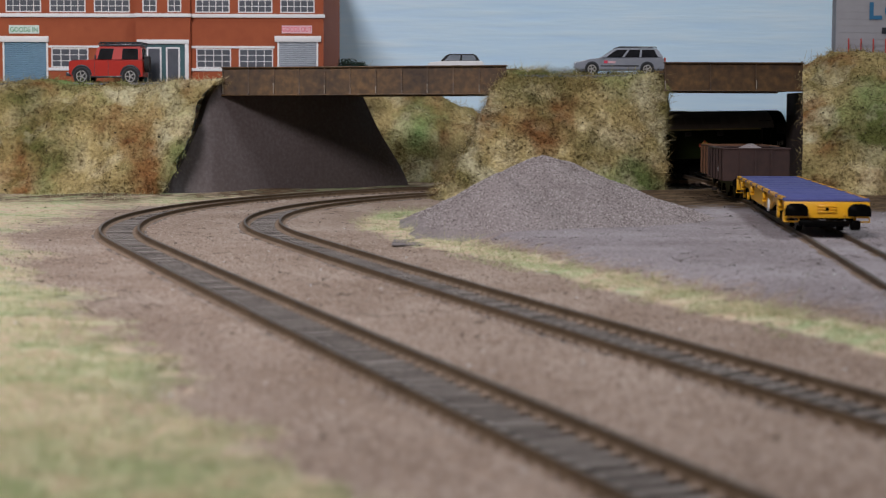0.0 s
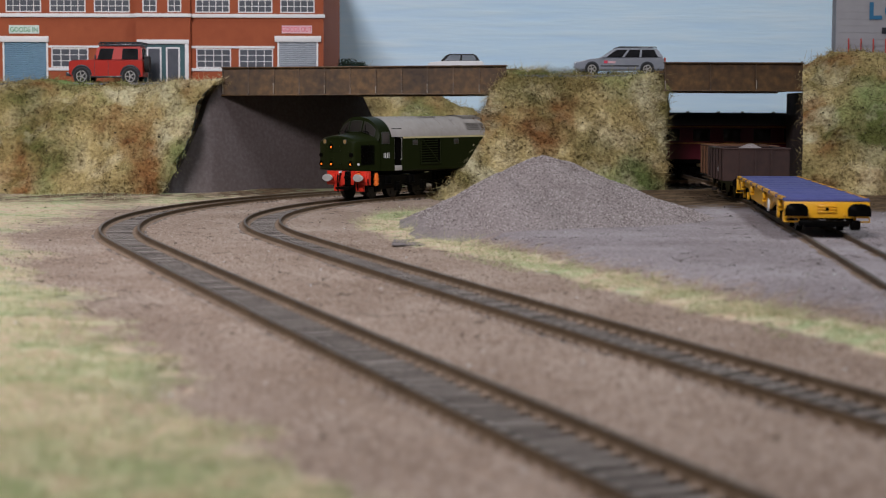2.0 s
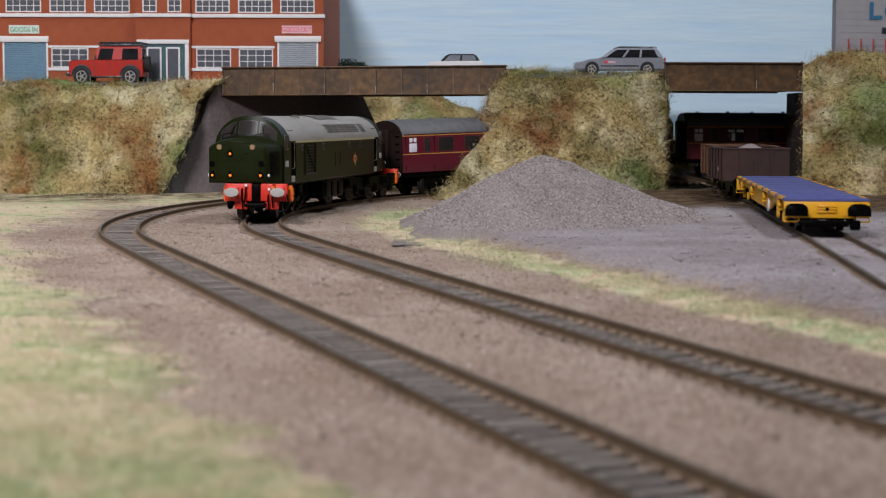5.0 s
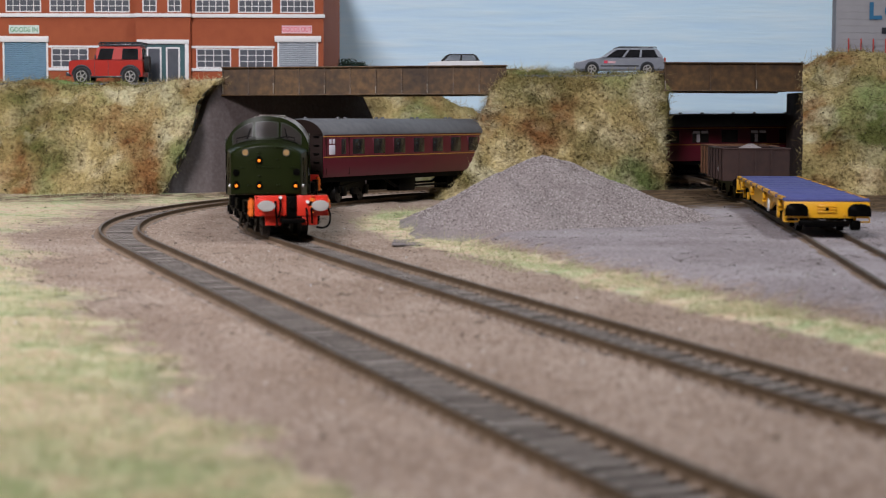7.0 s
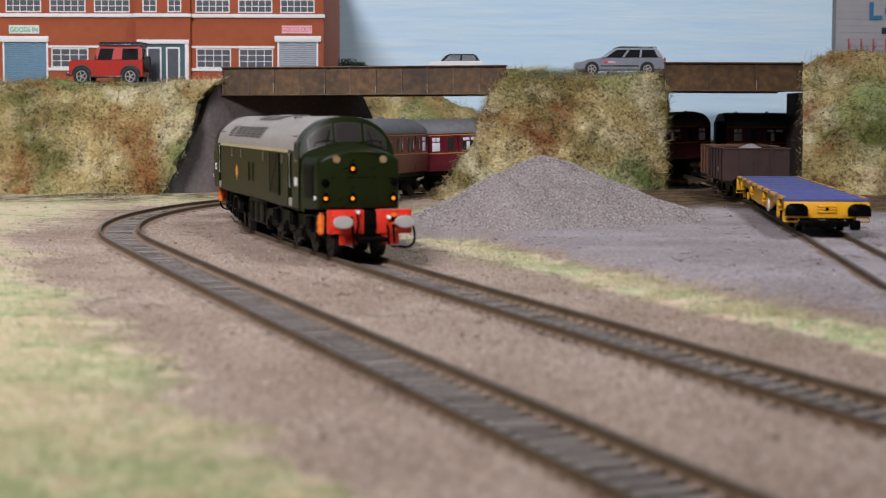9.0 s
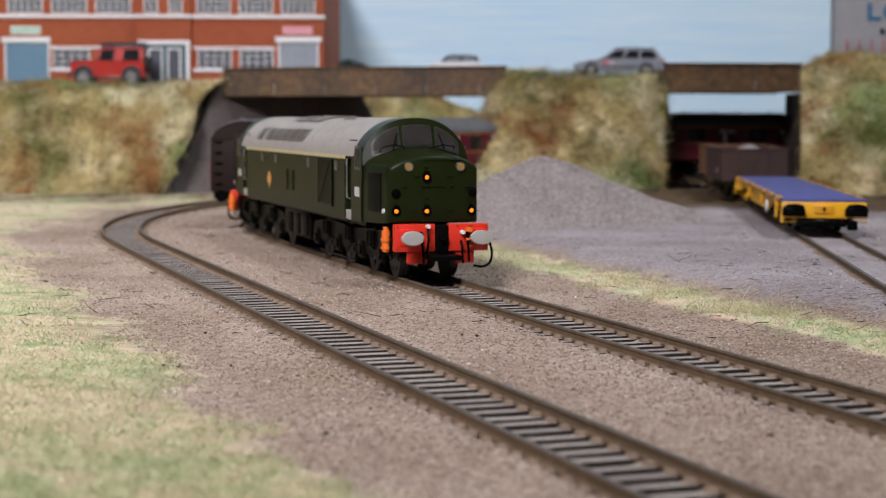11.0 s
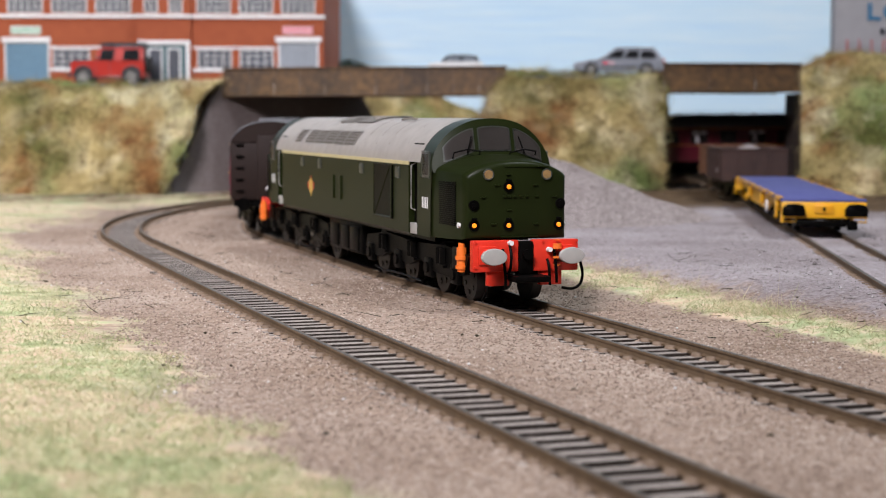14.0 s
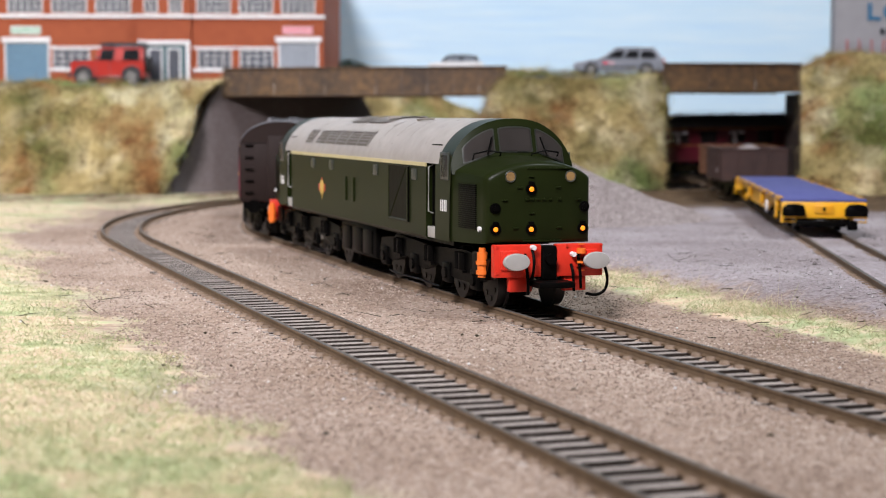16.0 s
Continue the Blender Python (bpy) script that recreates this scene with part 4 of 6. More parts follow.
        for k in (-0.8, -0.4, 0.0, 0.4, 0.8):
            bm = bmesh.new()
            box(bm, x + 0.2, x + 0.38, v - 1.1, v + 1.1, w + k - 0.09, w + k + 0.09)
            part("slat", turned(bm, s), M["bronze"], grille)
    for v, w in ((-12.6, 27.5), (12.9, 27.8)):
        x = 130.0 - 1.7 * (v / 15) ** 2
        bm = bmesh.new()
        cyl(bm, (x - 0.4, v, w), (x + 0.5, v, w), 1.45, 16)
        cyl(bm, (x + 0.4, v, w), (x + 0.9, v, w), 0.8, 12)
        part("socket", turned(bm, s), M["black"], root)
    bm = bmesh.new()
    for v, w, h in ((-6, 32.8, 0.5), (-7, 22, 0.5), (5, 32.8, 0.5), (5.2, 22, 0.5), (-10, 29.5, 0.3), (11, 29.6, 0.3), (-2.8, 35.8, 0.3), (-2.6, 26, 0.3)):
        box(bm, 129.2 - 1.7 * (v / 15) ** 2, 130.4 - 1.7 * (v / 15) ** 2, v - 0.8, v + 0.8, w, w + h, 0.1)
    for v in (-4, -2.6, -1, 0.8, 2.6, 5.4):
        box(bm, 129.4, 130.25, v - 0.5, v + 0.5, 29.6, 30.2, 0.1)
    box(bm, 129.0, 130.2, -5, 6, 18.6, 18.95)
    box(bm, 128.6, 130.15, -4, 9, 38.0, 38.3)
    part("lamp_irons", turned(bm, s), M["green"], root, kind="stuff")
    for e in (-1, 1):
        # bonnet side grille, cab door recess, window, number bars
        bm = bmesh.new()
        k = lambda x: 18.05 - (x - 99) * 0.094
        for i in range(22):
            z = 21.6 + i * 0.56
            prism(bm, [(111.5, e * (k(111.5) - 0.3)), (122.5, e * (k(122.5) - 0.3)), (122.5, e * (k(122.5) + 0.22)), (111.5, e * (k(111.5) + 0.22))], "z", z, z + 0.3)
        part("side_grille", turned(bm, s), M["black"], root, "black slatted bonnet grille")
        bm = bmesh.new()
        # a green door in deep shade: the shade is put in as black paint
        box(bm, 84.8, 94.2, e * 15.6 - 0.5, e * 15.6 + 0.5, 17.6, 44.0)
        door = part("cab_door", turned(bm, s), M["black"], root, "recessed green cab door, coloured black for its deep shade")
        bm = bmesh.new()
        for x in (86.2, 93.2):
            tube(bm, [(x, e * 16.2, 24), (x, e * 17.6, 24.6), (x, e * 17.6, 37.4), (x, e * 16.2, 38)], 0.2, 6)
        part("door_rail", turned(bm, s), M["buffer"], door, "thin pale grab rails")
        bm = bmesh.new()
        box(bm, 86.2, 93.0, e * 17.2 - 0.7, e * 17.2 + 0.7, 17.2, 20.4, 0.15)
        part("step_plate", turned(bm, s), M["buffer"], root, "pale grey step plate")
        bm = bmesh.new()
        box(bm, 98.4, 106.0, e * 18.0 - 0.25, e * 18.0 + 0.22, 34.2, 42.0, 0.4)
        wdw = part("cab_window", turned(bm, s), M["trim"], root, "upright cab side window")
        bm = bmesh.new()
        box(bm, 98.9, 105.5, e * 18.05 - 0.2, e * 18.05 + 0.3, 34.7, 41.5, 0.4)
        part("pane", turned(bm, s), M["cabglass"], wdw)
        bm = bmesh.new()
        cyl(bm, (124.8, e * 15.2, 21.8), (124.8, e * 15.95, 21.8), 0.75, 14)
        part("side_lamp", turned(bm, s), M["white"], root, "small white side lamp")
        for i in range(4):
            bm = bmesh.new()
            x = 99.0 + i * 1.55
            box(bm, x - 0.32, x + 0.32, e * 17.95 - 0.2, e * 17.95 + 0.12, 25.4, 28.6)
            part("number_bar", turned(bm, s), M["white"], root, "white painted bar")


def locomotive():
    root = thing("diesel_locomotive", "dark green model diesel locomotive with red buffer beams", "locomotive")
    bm = bmesh.new()
    prof = [(-17.4, 16.6), (-18, 17.4), (-18, 27), (-18, 37.3), (-17.9, 38.4), (17.9, 38.4), (18, 37.3), (18, 27), (18, 17.4), (17.4, 16.6)]
    prism(bm, prof, "x", -85, 85)
    body = part("body", bm, M["green"], root, "dark green body side")
    bm = bmesh.new()
    box(bm, -95, 95, -15, 15, 16.8, 44)
    part("inner_shell", bm, M["black"], root)
    bm = bmesh.new()
    arc = [(v, w) for v, w in arch(18.0, 38.3, 38.5, 12.9)][2:-2]
    n = len(arc)
    loft(bm, [[(x, v, w) for v, w in arc] for x in (-96.5, -85, -40, 0, 40, 85, 96.5)], cap=True)
    roof = part("roof", bm, M["roofgrey"], root, "pale grey weathered roof", smooth=40)

    def on_roof(name, x0, x1, v0, v1, lift, m, label=""):
        bm = bmesh.new()
        sheet(bm, lambda x, v: (x, v, roof_at(v, 18, 38.5, 12.9) + lift), [x0, (x0 + x1) / 2, x1], [lerp(v0, v1, i / 6) for i in range(7)])
        bmesh.ops.solidify(bm, geom=bm.faces[:], thickness=0.4)
        return part(name, bm, m, roof, label)
    dk = plain("roof_grille_grey", (0.25, 0.225, 0.195), 0.7, grain=(700, 60))
    for e in (-1, 1):
        for x0, x1 in ((-68, -58), (-52, -38), (-36.5, -24), (-22.5, -10), (-8.5, 4), (5.5, 18)):
            on_roof("roof_grille", x0, x1, e * 17.0, e * 13.6, 0.16, dk, "darker slatted roof grille")
            for k in range(5):
                v = lerp(16.6, 13.9, k / 4)
                on_roof("grille_slat", x0 + 0.5, x1 - 0.5, e * (v + 0.12), e * (v - 0.12), 0.34, M["roofgrey"])
            on_roof("grille_rim", x1 - 0.1, x1 + 1.1, e * 17.2, e * 13.4, 0.5, M["roofgrey"])
        for x in (30, 44, 58):
            on_roof("seam", x, x + 0.5, e * 16.5, e * 2.0, 0.1, dk)
    for x in (-60, -30, 28, 78):
        on_roof("seam", x, x + 0.45, -16, 16, 0.12, dk)
    bm = bmesh.new()
    cyl(bm, (8, 0, 50.5), (8, 0, 52.0), 7, 28, 6.4)
    part("fan_cowl", bm, dk, roof, "round roof fan cowl")
    bm = bmesh.new()
    tube(bm, [(40, -6.5, 50.9), (46, -7.2, 51.1), (58, -7.0, 51.1)], 0.35, 6)
    tube(bm, [(40, 6.5, 50.9), (46, 7.2, 51.1), (58, 7.0, 51.1)], 0.35, 6)
    part("roof_rib", bm, dk, roof)
    for x0, x1 in ((-30, -12), (-8, 16)):
        on_roof("roof_hatch", x0, x1, -9.5, 9.5, 0.5, M["roofgrey"], "raised pale roof hatch")
        for x in (x0 + 0.8, x1 - 0.8):
            on_roof("seam", x - 0.25, x + 0.25, -9.0, 9.0, 0.75, dk)
    for e in (-1, 1):
        bm = bmesh.new()
        box(bm, -85.2, 85.2, e * 18.0 - 0.3, e * 18.0 + 0.14, 37.5, 38.6)
        part("cream_line", bm, M["cream"], body, "thin cream line below the roof")
        for x in (-51, -24.5, 32, 73.5):
            bm = bmesh.new()
            box(bm, x - 2.6, x + 2.6, e * 18 - 0.3, e * 18 + 0.16, 33.2, 36.6, 0.4)
            w = part("engine_window", bm, M["trim"], body, "small rounded engine room window")
            bm = bmesh.new()
            box(bm, x - 2.1, x + 2.1, e * 18 - 0.2, e * 18 + 0.24, 33.7, 36.1, 0.3)
            part("pane", bm, M["cabglass"], w)
        bm = bmesh.new()
        # no recess is cut; a flat black panel paints the shade behind the slats
        box(bm, 47.6, 68.6, e * 18 - 0.5, e * 18 + 0.05, 20.4, 37.0)
        lou = part("louvre", bm, M["black"], body, "tall louvre with a diagonal bar, its shaded depth a black panel")
        for i in range(10):
            bm = bmesh.new()
            z = 21.4 + i * 1.6
            prism(bm, [(e * 17.9, z), (e * 18.4, z - 0.35), (e * 18.4, z), (e * 17.9, z + 0.4)], "x", 51.0, 67.8)
            part("slat", bm, M["green"], lou)
        bm = bmesh.new()
        for a, b in (((48.4, 36.6), (48.4, 20.8)), ((67.9, 36.6), (67.9, 20.8)), ((48.4, 20.8), (67.9, 20.8)), ((66.5, 36.4), (49.4, 21.0))):
            tube(bm, [(a[0], e * 18.2, a[1]), (b[0], e * 18.2, b[1])], 0.5, 6)
        part("louvre_bar", bm, M["green"], lou)
        for x in (-4.5, 5.5):
            bm = bmesh.new()
            box(bm, x - 0.9, x + 0.9, e * 18 - 0.5, e * 18 + 0.25, 23.5, 31.5, 0.2)
            part("footstep_slot", bm, M["green"], body)
        # emblem: a plain wheel with a small figureless cap
        bm = bmesh.new()
        cyl(bm, (-38, e * 17.9, 26.5), (-38, e * 18.14, 26.5), 2.7, 18)
        em = part("emblem", bm, M["crestgold"], body, "small gold and red painted emblem")
        bm = bmesh.new()
        box(bm, -42.6, -40.4, e * 18 - 0.1, e * 18 + 0.2, 25.2, 27.8, 0.3)
        box(bm, -35.6, -33.4, e * 18 - 0.1, e * 18 + 0.2, 25.2, 27.8, 0.3)
        box(bm, -39.2, -36.8, e * 18 - 0.1, e * 18 + 0.2, 25.2, 27.8, 0.3)
        box(bm, -38.7, -37.3, e * 18 - 0.1, e * 18 + 0.2, 28.2, 30.0, 0.2)
        part("emblem_shield", bm, M["crestred"], em)
        bm = bmesh.new()
        box(bm, -38.5, -37.5, e * 18 - 0.1, e * 18 + 0.24, 22.4, 24.4, 0.2)
        part("emblem_foot", bm, M["crestgold"], em)
    for s in (1, -1):
        loco_end(root, s, s == 1)
    bm = bmesh.new()
    box(bm, -22, 22, -15, 15, 5.5, 15.8, 0.8)
    for e in (-1, 1):
        for x in (-14, 0, 13):
            box(bm, x - 5.5, x + 5.5, e * 14.6 - 1, e * 14.6 + 1.2, 6.5, 14.5, 0.4)
    box(bm, -100, 100, -14.5, 14.5, 15.5, 17.2)
    part("battery_box", bm, M["black"], root, "black tanks and boxes below the body")
    bogies = [loco_bogie(root, 1), loco_bogie(root, -1)]
    TRAIN.append((root, 0.0, 137.0, bogies))
    return root


def coach(lead, kind):
    root = thing("coach", "maroon model passenger coach with gold lining and grey roof", "railway coach", group="coaches of the train")
    H = 128.5
    bm = bmesh.new()
    prof = [(-16.9, 15.6), (-17.6, 18), (-17.8, 24), (-17.6, 32), (-16.9, 40.6), (16.9, 40.6), (17.6, 32), (17.8, 24), (17.6, 18), (16.9, 15.6)]
    prism(bm, prof, "x", -H, H)
    body = part("body", bm, M["maroon"], root, "maroon coach side")
    bm = bmesh.new()
    arc = arch(17.2, 40.4, 40.6, 9.4)[2:-2]
    loft(bm, [[(x, v, w if abs(x) < H else w - 1.2) for v, w in arc] for x in (-H - 0.6, -H + 2, 0, H - 2, H + 0.6)])
    roof = part("roof", bm, M["coachroof"], root, "dark grey coach roof", smooth=40)
    for i, x in enumerate(np.linspace(-116, 116, 12)):
        bm = bmesh.new()
        cyl(bm, (x, (-1) ** i * 4.5, 49), (x, (-1) ** i * 4.5, 50.9), 1.5, 10, 1.1)
        part("roof_vent", bm, M["coachroof"], roof)
    for s in (1, -1):
        bm = bmesh.new()
        box(bm, H, H + 0.9, -17.2, 17.2, 15.8, 41, 0.2)
        prism(bm, [(v, w - 0.6) for v, w in arc], "x", H, H + 0.9)
        end = part("end_panel", turned(bm, s), M["seat"], root, "black coach end")
        bm = bmesh.new()
        box(bm, H + 0.8, H + 4.4, -5.6, 5.6, 15.5, 43.5, 0.6)
        part("gangway", turned(bm, s), M["seat"], end, "black corridor gangway")
        bm = bmesh.new()
        for k in range(5):
            box(bm, H + 0.8, H + 1.8, -15, -11.5, 19 + k * 5, 19.8 + k * 5)
            box(bm, H + 0.8, H + 1.8, 11.5, 15, 19 + k * 5, 19.8 + k * 5)
        part("end_steps", turned(bm, s), M["black"], end, kind="stuff")
        for y in (-11.4, 11.4):
            bm = bmesh.new()
            cyl(bm, (H - 1, y, 13.8), (H + 3.6, y, 13.8), 1.2, 10)
            cyl(bm, (H + 3.4, y, 13.8), (H + 4.2, y, 13.8), 2.9, 16)
            part("buffer", turned(bm, s), M["black"], end)
    for e in (-1, 1):
        for z, h in ((27.2, 0.55), (39.2, 0.6)):
            bm = bmesh.new()
            yy = e * (17.76 if z < 30 else 17.05)
            box(bm, -H, H, yy - 0.4, yy + 0.14, z, z + h)
            part("lining", bm, M["lining"], body, "thin gold line")
        xs = [(-120, 6.5, 1), (-108, 5, 0)] + [(-92 + i * 23.0, 13, 0) for i in range(9)] + [(108, 5, 0), (120, 6.5, 1)]
        for k, (x, w, blind) in enumerate(xs):
            bm = bmesh.new()
            y = e * 17.25
            box(bm, x - w / 2 - 0.4, x + w / 2 + 0.4, y - 0.5, y + 0.42, 28.4, 38.4, 0.3)
            fr = part("window", bm, M["maroon"], body)
            bm = bmesh.new()
            lit = blind or (k in (4, 8) and kind == 1)
            box(bm, x - w / 2, x + w / 2, y - 0.4, y + 0.52, 28.8, 34.6 if blind else 38.0, 0.3)
            part("pane", bm, M["blind"] if lit and blind else M["coachglass"], fr, "white frosted pane" if blind else "")
            if kind == 1 and not blind and k % 2 == 0:
                # opaque white pieces paint in the pale light seen through the compartment, past its seats
                bm = bmesh.new()
                box(bm, x + 0.4, x + min(3.2, w / 2 - 0.6), y - 0.4, y + 0.58, 29.2, 35.0, 0.2)
                part("see_through_gap", bm, M["blind"], fr, "opaque white piece painted as the bright backdrop between the seats")
                for d in (-w / 4, w / 4):
                    bm = bmesh.new()
                    box(bm, x + d - w / 4 + 0.5, x + d + w / 4 - 0.5, y - 0.4, y + 0.58, 35.6, 37.6, 0.2)
                    part("toplight", bm, M["blind"], fr)
            if blind:
                for d in (-1.7, 1.7):
                    bm = bmesh.new()
                    box(bm, x + d - 1.3, x + d + 1.3, y - 0.4, y + 0.52, 35.2, 38.0, 0.2)
                    part("toplight", bm, M["blind"], fr)
        for x in (-126, -102, 102, 126):
            bm = bmesh.new()
            box(bm, x - 0.2, x + 0.2, e * 17.5 - 0.3, e * 17.5 + 0.2, 17, 39)
            part("door_seam", bm, M["seat"], body)
    bm = bmesh.new()
    box(bm, -H, H, -16, 16, 12.6, 15.8)
    for x0, x1, y in ((-40, -18, 9), (-8, 12, -9), (22, 40, 9), (20, 36, -9)):
        box(bm, x0, x1, y - 5, y + 5, 4.6, 13, 0.6)
    for e in (-1, 1):
        prism(bm, [(-58, 12.7), (-44, 7), (44, 7), (58, 12.7), (54, 12.7), (42, 8.2), (-42, 8.2), (-54, 12.7)], "y", e * 13 - 0.5, e * 13 + 0.5)
    part("underframe", bm, M["black"], root, "black underframe with truss and boxes")
    bogies = []
    for s in (1, -1):
        bm = bmesh.new()
        for y in (-12.6, 12.6):
            e = 1 if y > 0 else -1
            prism(bm, [(-23, 9.5), (-23, 6), (-12, 6), (-8, 8), (8, 8), (12, 6), (23, 6), (23, 9.5), (8, 11), (-8, 11)], "y", y - 0.7, y + 0.7)
            for x in (-17, 17):
                box(bm, x - 2.6, x + 2.6, y - 0.8, y + e * 1.3 + 0.3, 4, 9.4, 0.4)
            box(bm, -5, 5, y - 0.8, y + e * 1.6, 4.6, 8.6, 0.3)
        box(bm, -20, 20, -12, 12, 8.5, 12.6)
        b = part("bogie", bm, M["black"], root, "black coach bogie")
        b.matrix_basis = pose(92 * s * MM, 0, 0)
        bogies.append((b, [wheelset(b, x, 6.2) for x in (-17, 17)]))
    TRAIN.append((root, lead, 184.0, bogies))
    return root


TRAIN = []
locomotive()
COACH_GAP = 258.0
for i in range(5):
    coach(COACH_GAP + i * 271.0, min(i, 1))

# ---------------- wagons in the yard ----------------


def flat_wagon():
    root = thing("flat_wagon", "yellow bogie flat wagon with worn blue deck", "railway wagon", mmpose(169.7, 830, SIDING_Z, -95.6))
    L = 134.0
    bm = bmesh.new()
    box(bm, -L, L, -17.2, 17.2, 13.4, 14.6, 0.2)
    for x in np.arange(-L + 24, L, 24.4):
        box(bm, x - 0.25, x + 0.25, -17.0, 17.0, 14.55, 14.75)
    deck = part("deck", bm, M["blue"], root, "worn blue plank deck")
    for s in (1, -1):
        bm = bmesh.new()
        box(bm, L - 2.2, L + 0.4, -17.2, 17.2, 6.6, 13.3, 0.4)
        head = part("headstock", turned(bm, s), M["yellow"], root, "bright yellow end beam")
        for y in (-12.6, 12.6):
            bm = bmesh.new()
            ring = [(-4.6, 7.6), (4.6, 7.6), (4.7, 10.2), (4.0, 11.8), (2.4, 12.6), (0, 12.8), (-2.4, 12.6), (-4.0, 11.8), (-4.7, 10.2)]
            loft(bm, [[(x, y + a * k, 10.2 + (b - 10.2) * k) for a, b in ring] for x, k in ((L + 3.4, 0.9), (L + 3.8, 1.0), (L + 4.6, 1.0), (L + 4.9, 0.9))])
            cyl(bm, (L, y, 10.2), (L + 3.6, y, 10.2), 1.6, 12)
            part("buffer", turned(bm, s), M["black"], head, "wide black buffer")
            bm = bmesh.new()
            yy = y - 1.6 if y < 0 else y + 1.6
            tube(bm, [(L - 0.2, yy - 3.0, 6.8), (L + 0.6, yy - 3.0, 5.2), (L + 0.6, yy + 3.0, 5.2), (L - 0.2, yy + 3.0, 6.8)], 0.4, 6)
            part("step", turned(bm, s), M["yellow"], head)
        bm = bmesh.new()
        box(bm, L + 0.2, L + 0.9, -3.4, 3.4, 8.4, 12.4, 0.5)
        for z in (9.3, 10.4, 11.5):
            box(bm, L + 0.8, L + 1.4, -3.9, 3.9, z - 0.3, z + 0.3, 0.1)
        cyl(bm, (L + 0.6, 7.2, 8.2), (L + 1.1, 7.2, 8.2), 0.6, 8)
        part("coupling_plate", turned(bm, s), M["yellow"], head)
        bm = bmesh.new()
        box(bm, L + 1.0, L + 1.7, -0.6, 0.6, 9.8, 11.0, 0.1)
        cyl(bm, (L - 1, -9.0, 3.9), (L - 1, 9.0, 3.9), 1.0, 8)
        box(bm, L - 3, L + 2.5, -11.5, 9.0, 3.6, 5.6, 0.4)
        box(bm, L - 2, L + 2, 9.5, 13.5, 1.8, 5.8, 0.6)
        part("drawgear", turned(bm, s), M["black"], head, "black drawgear and hose box")
    for e in (-1, 1):
        bm = bmesh.new()
        prism(bm, [(-L + 3, 13.3), (-L + 3, 10.6), (-L + 60, 10.4), (-50, 5.6), (50, 5.6), (L - 60, 10.4), (L - 3, 10.6), (L - 3, 13.3)], "y", e * 14.8 - 0.6, e * 14.8 + 0.6)
        for x in np.arange(-117, 118, 26):
            box(bm, x - 1.2, x + 1.2, e * 14.8 - 0.6, e * 14.8 + 2.0, 10.6, 13.2, 0.2)
        part("solebar", bm, M["yellow"], root, "yellow fish-bellied side beam")
        for x0 in np.arange(-L + 6, L - 26, 33.0):
            bm = bmesh.new()
            y0, y1 = sorted((e * 15.6, e * 17.15))
            box(bm, x0 - 1, x0 + 25, y0, y1, 14.5, 14.68)
            strip = part("edge_strip", bm, M["black"], deck, "black and yellow edge marking")
            for k in range(6):
                bm = bmesh.new()
                x = x0 + k * 4.1
                prism(bm, [(x, e * 15.6), (x + 2.0, e * 15.6), (x + 3.2, e * 17.16), (x + 1.2, e * 17.16)], "z", 14.6, 14.78)
                prism(bm, [(x + 1.2, 13.6), (x + 3.2, 13.6), (x + 3.2, 14.6), (x + 1.2, 14.6)], "y", e * 17.2 - 0.1, e * 17.2 + 0.12)
                part("hazard_stripe", bm, M["yellow"], strip)
        for x in (-104, -40, 30, 104):
            bm = bmesh.new()
            box(bm, x - 4, x + 4, e * 16.0 - 1.2, e * 16.0 + 1.0, 9.8, 12.8, 0.6)
            box(bm, x - 2.5, x + 2.5, e * 16.0 - 1.2, e * 16.0 + 1.4, 8.2, 10.0, 0.4)
            part("bracket", bm, M["yellow"], root)
        bm = bmesh.new()
        cyl(bm, (62, e * 16.6, 8.2), (62, e * 17.3, 8.2), 2.9, 18)
        part("brake_wheel", bm, M["white"], root, "white brake hand wheel")
        bm = bmesh.new()
        box(bm, -30, -10, e * 10 - 4, e * 10 + 4, 4, 10, 0.5)
        box(bm, 8, 30, e * 10 - 4, e * 10 + 4, 4, 10, 0.5)
        part("brake_gear", bm, M["black"], root)
    for x0 in (-96, 96):
        bm = bmesh.new()
        for y in (-12.4, 12.4):
            e = 1 if y > 0 else -1
            prism(bm, [(-20, 8.5), (-20, 4), (-8, 4), (-4, 6), (4, 6), (8, 4), (20, 4), (20, 8.5)], "y", y - 0.8, y + 0.8)
            for x in (-13, 13):
                box(bm, x - 3, x + 3, y - 1, y + e * 1.5, 3, 8.4, 0.4)
        box(bm, -18, 18, -12, 12, 6.5, 12.5)
        for x in (-13, 13):
            for y in (-8.6, 8.6):
                cyl(bm, (x, y - 1.2, 5.6), (x, y + 1.2, 5.6), 5.6, 20)
            cyl(bm, (x, -9, 5.6), (x, 9, 5.6), 0.9, 8)
        b = part("bogie", bm, M["black"], root, "black wagon bogie")
        b.matrix_basis = pose(x0 * MM, 0, 0)
        for x in (-13, 13):
            for y in (-14.0, 14.0):
                bm = bmesh.new()
                e = 1 if y > 0 else -1
                cyl(bm, (x, y, 5.6), (x, y + e * 1.2, 5.6), 2.1, 14)
                part("axle_cap", bm, M["yellow"], b, "yellow axle cap")
    return root


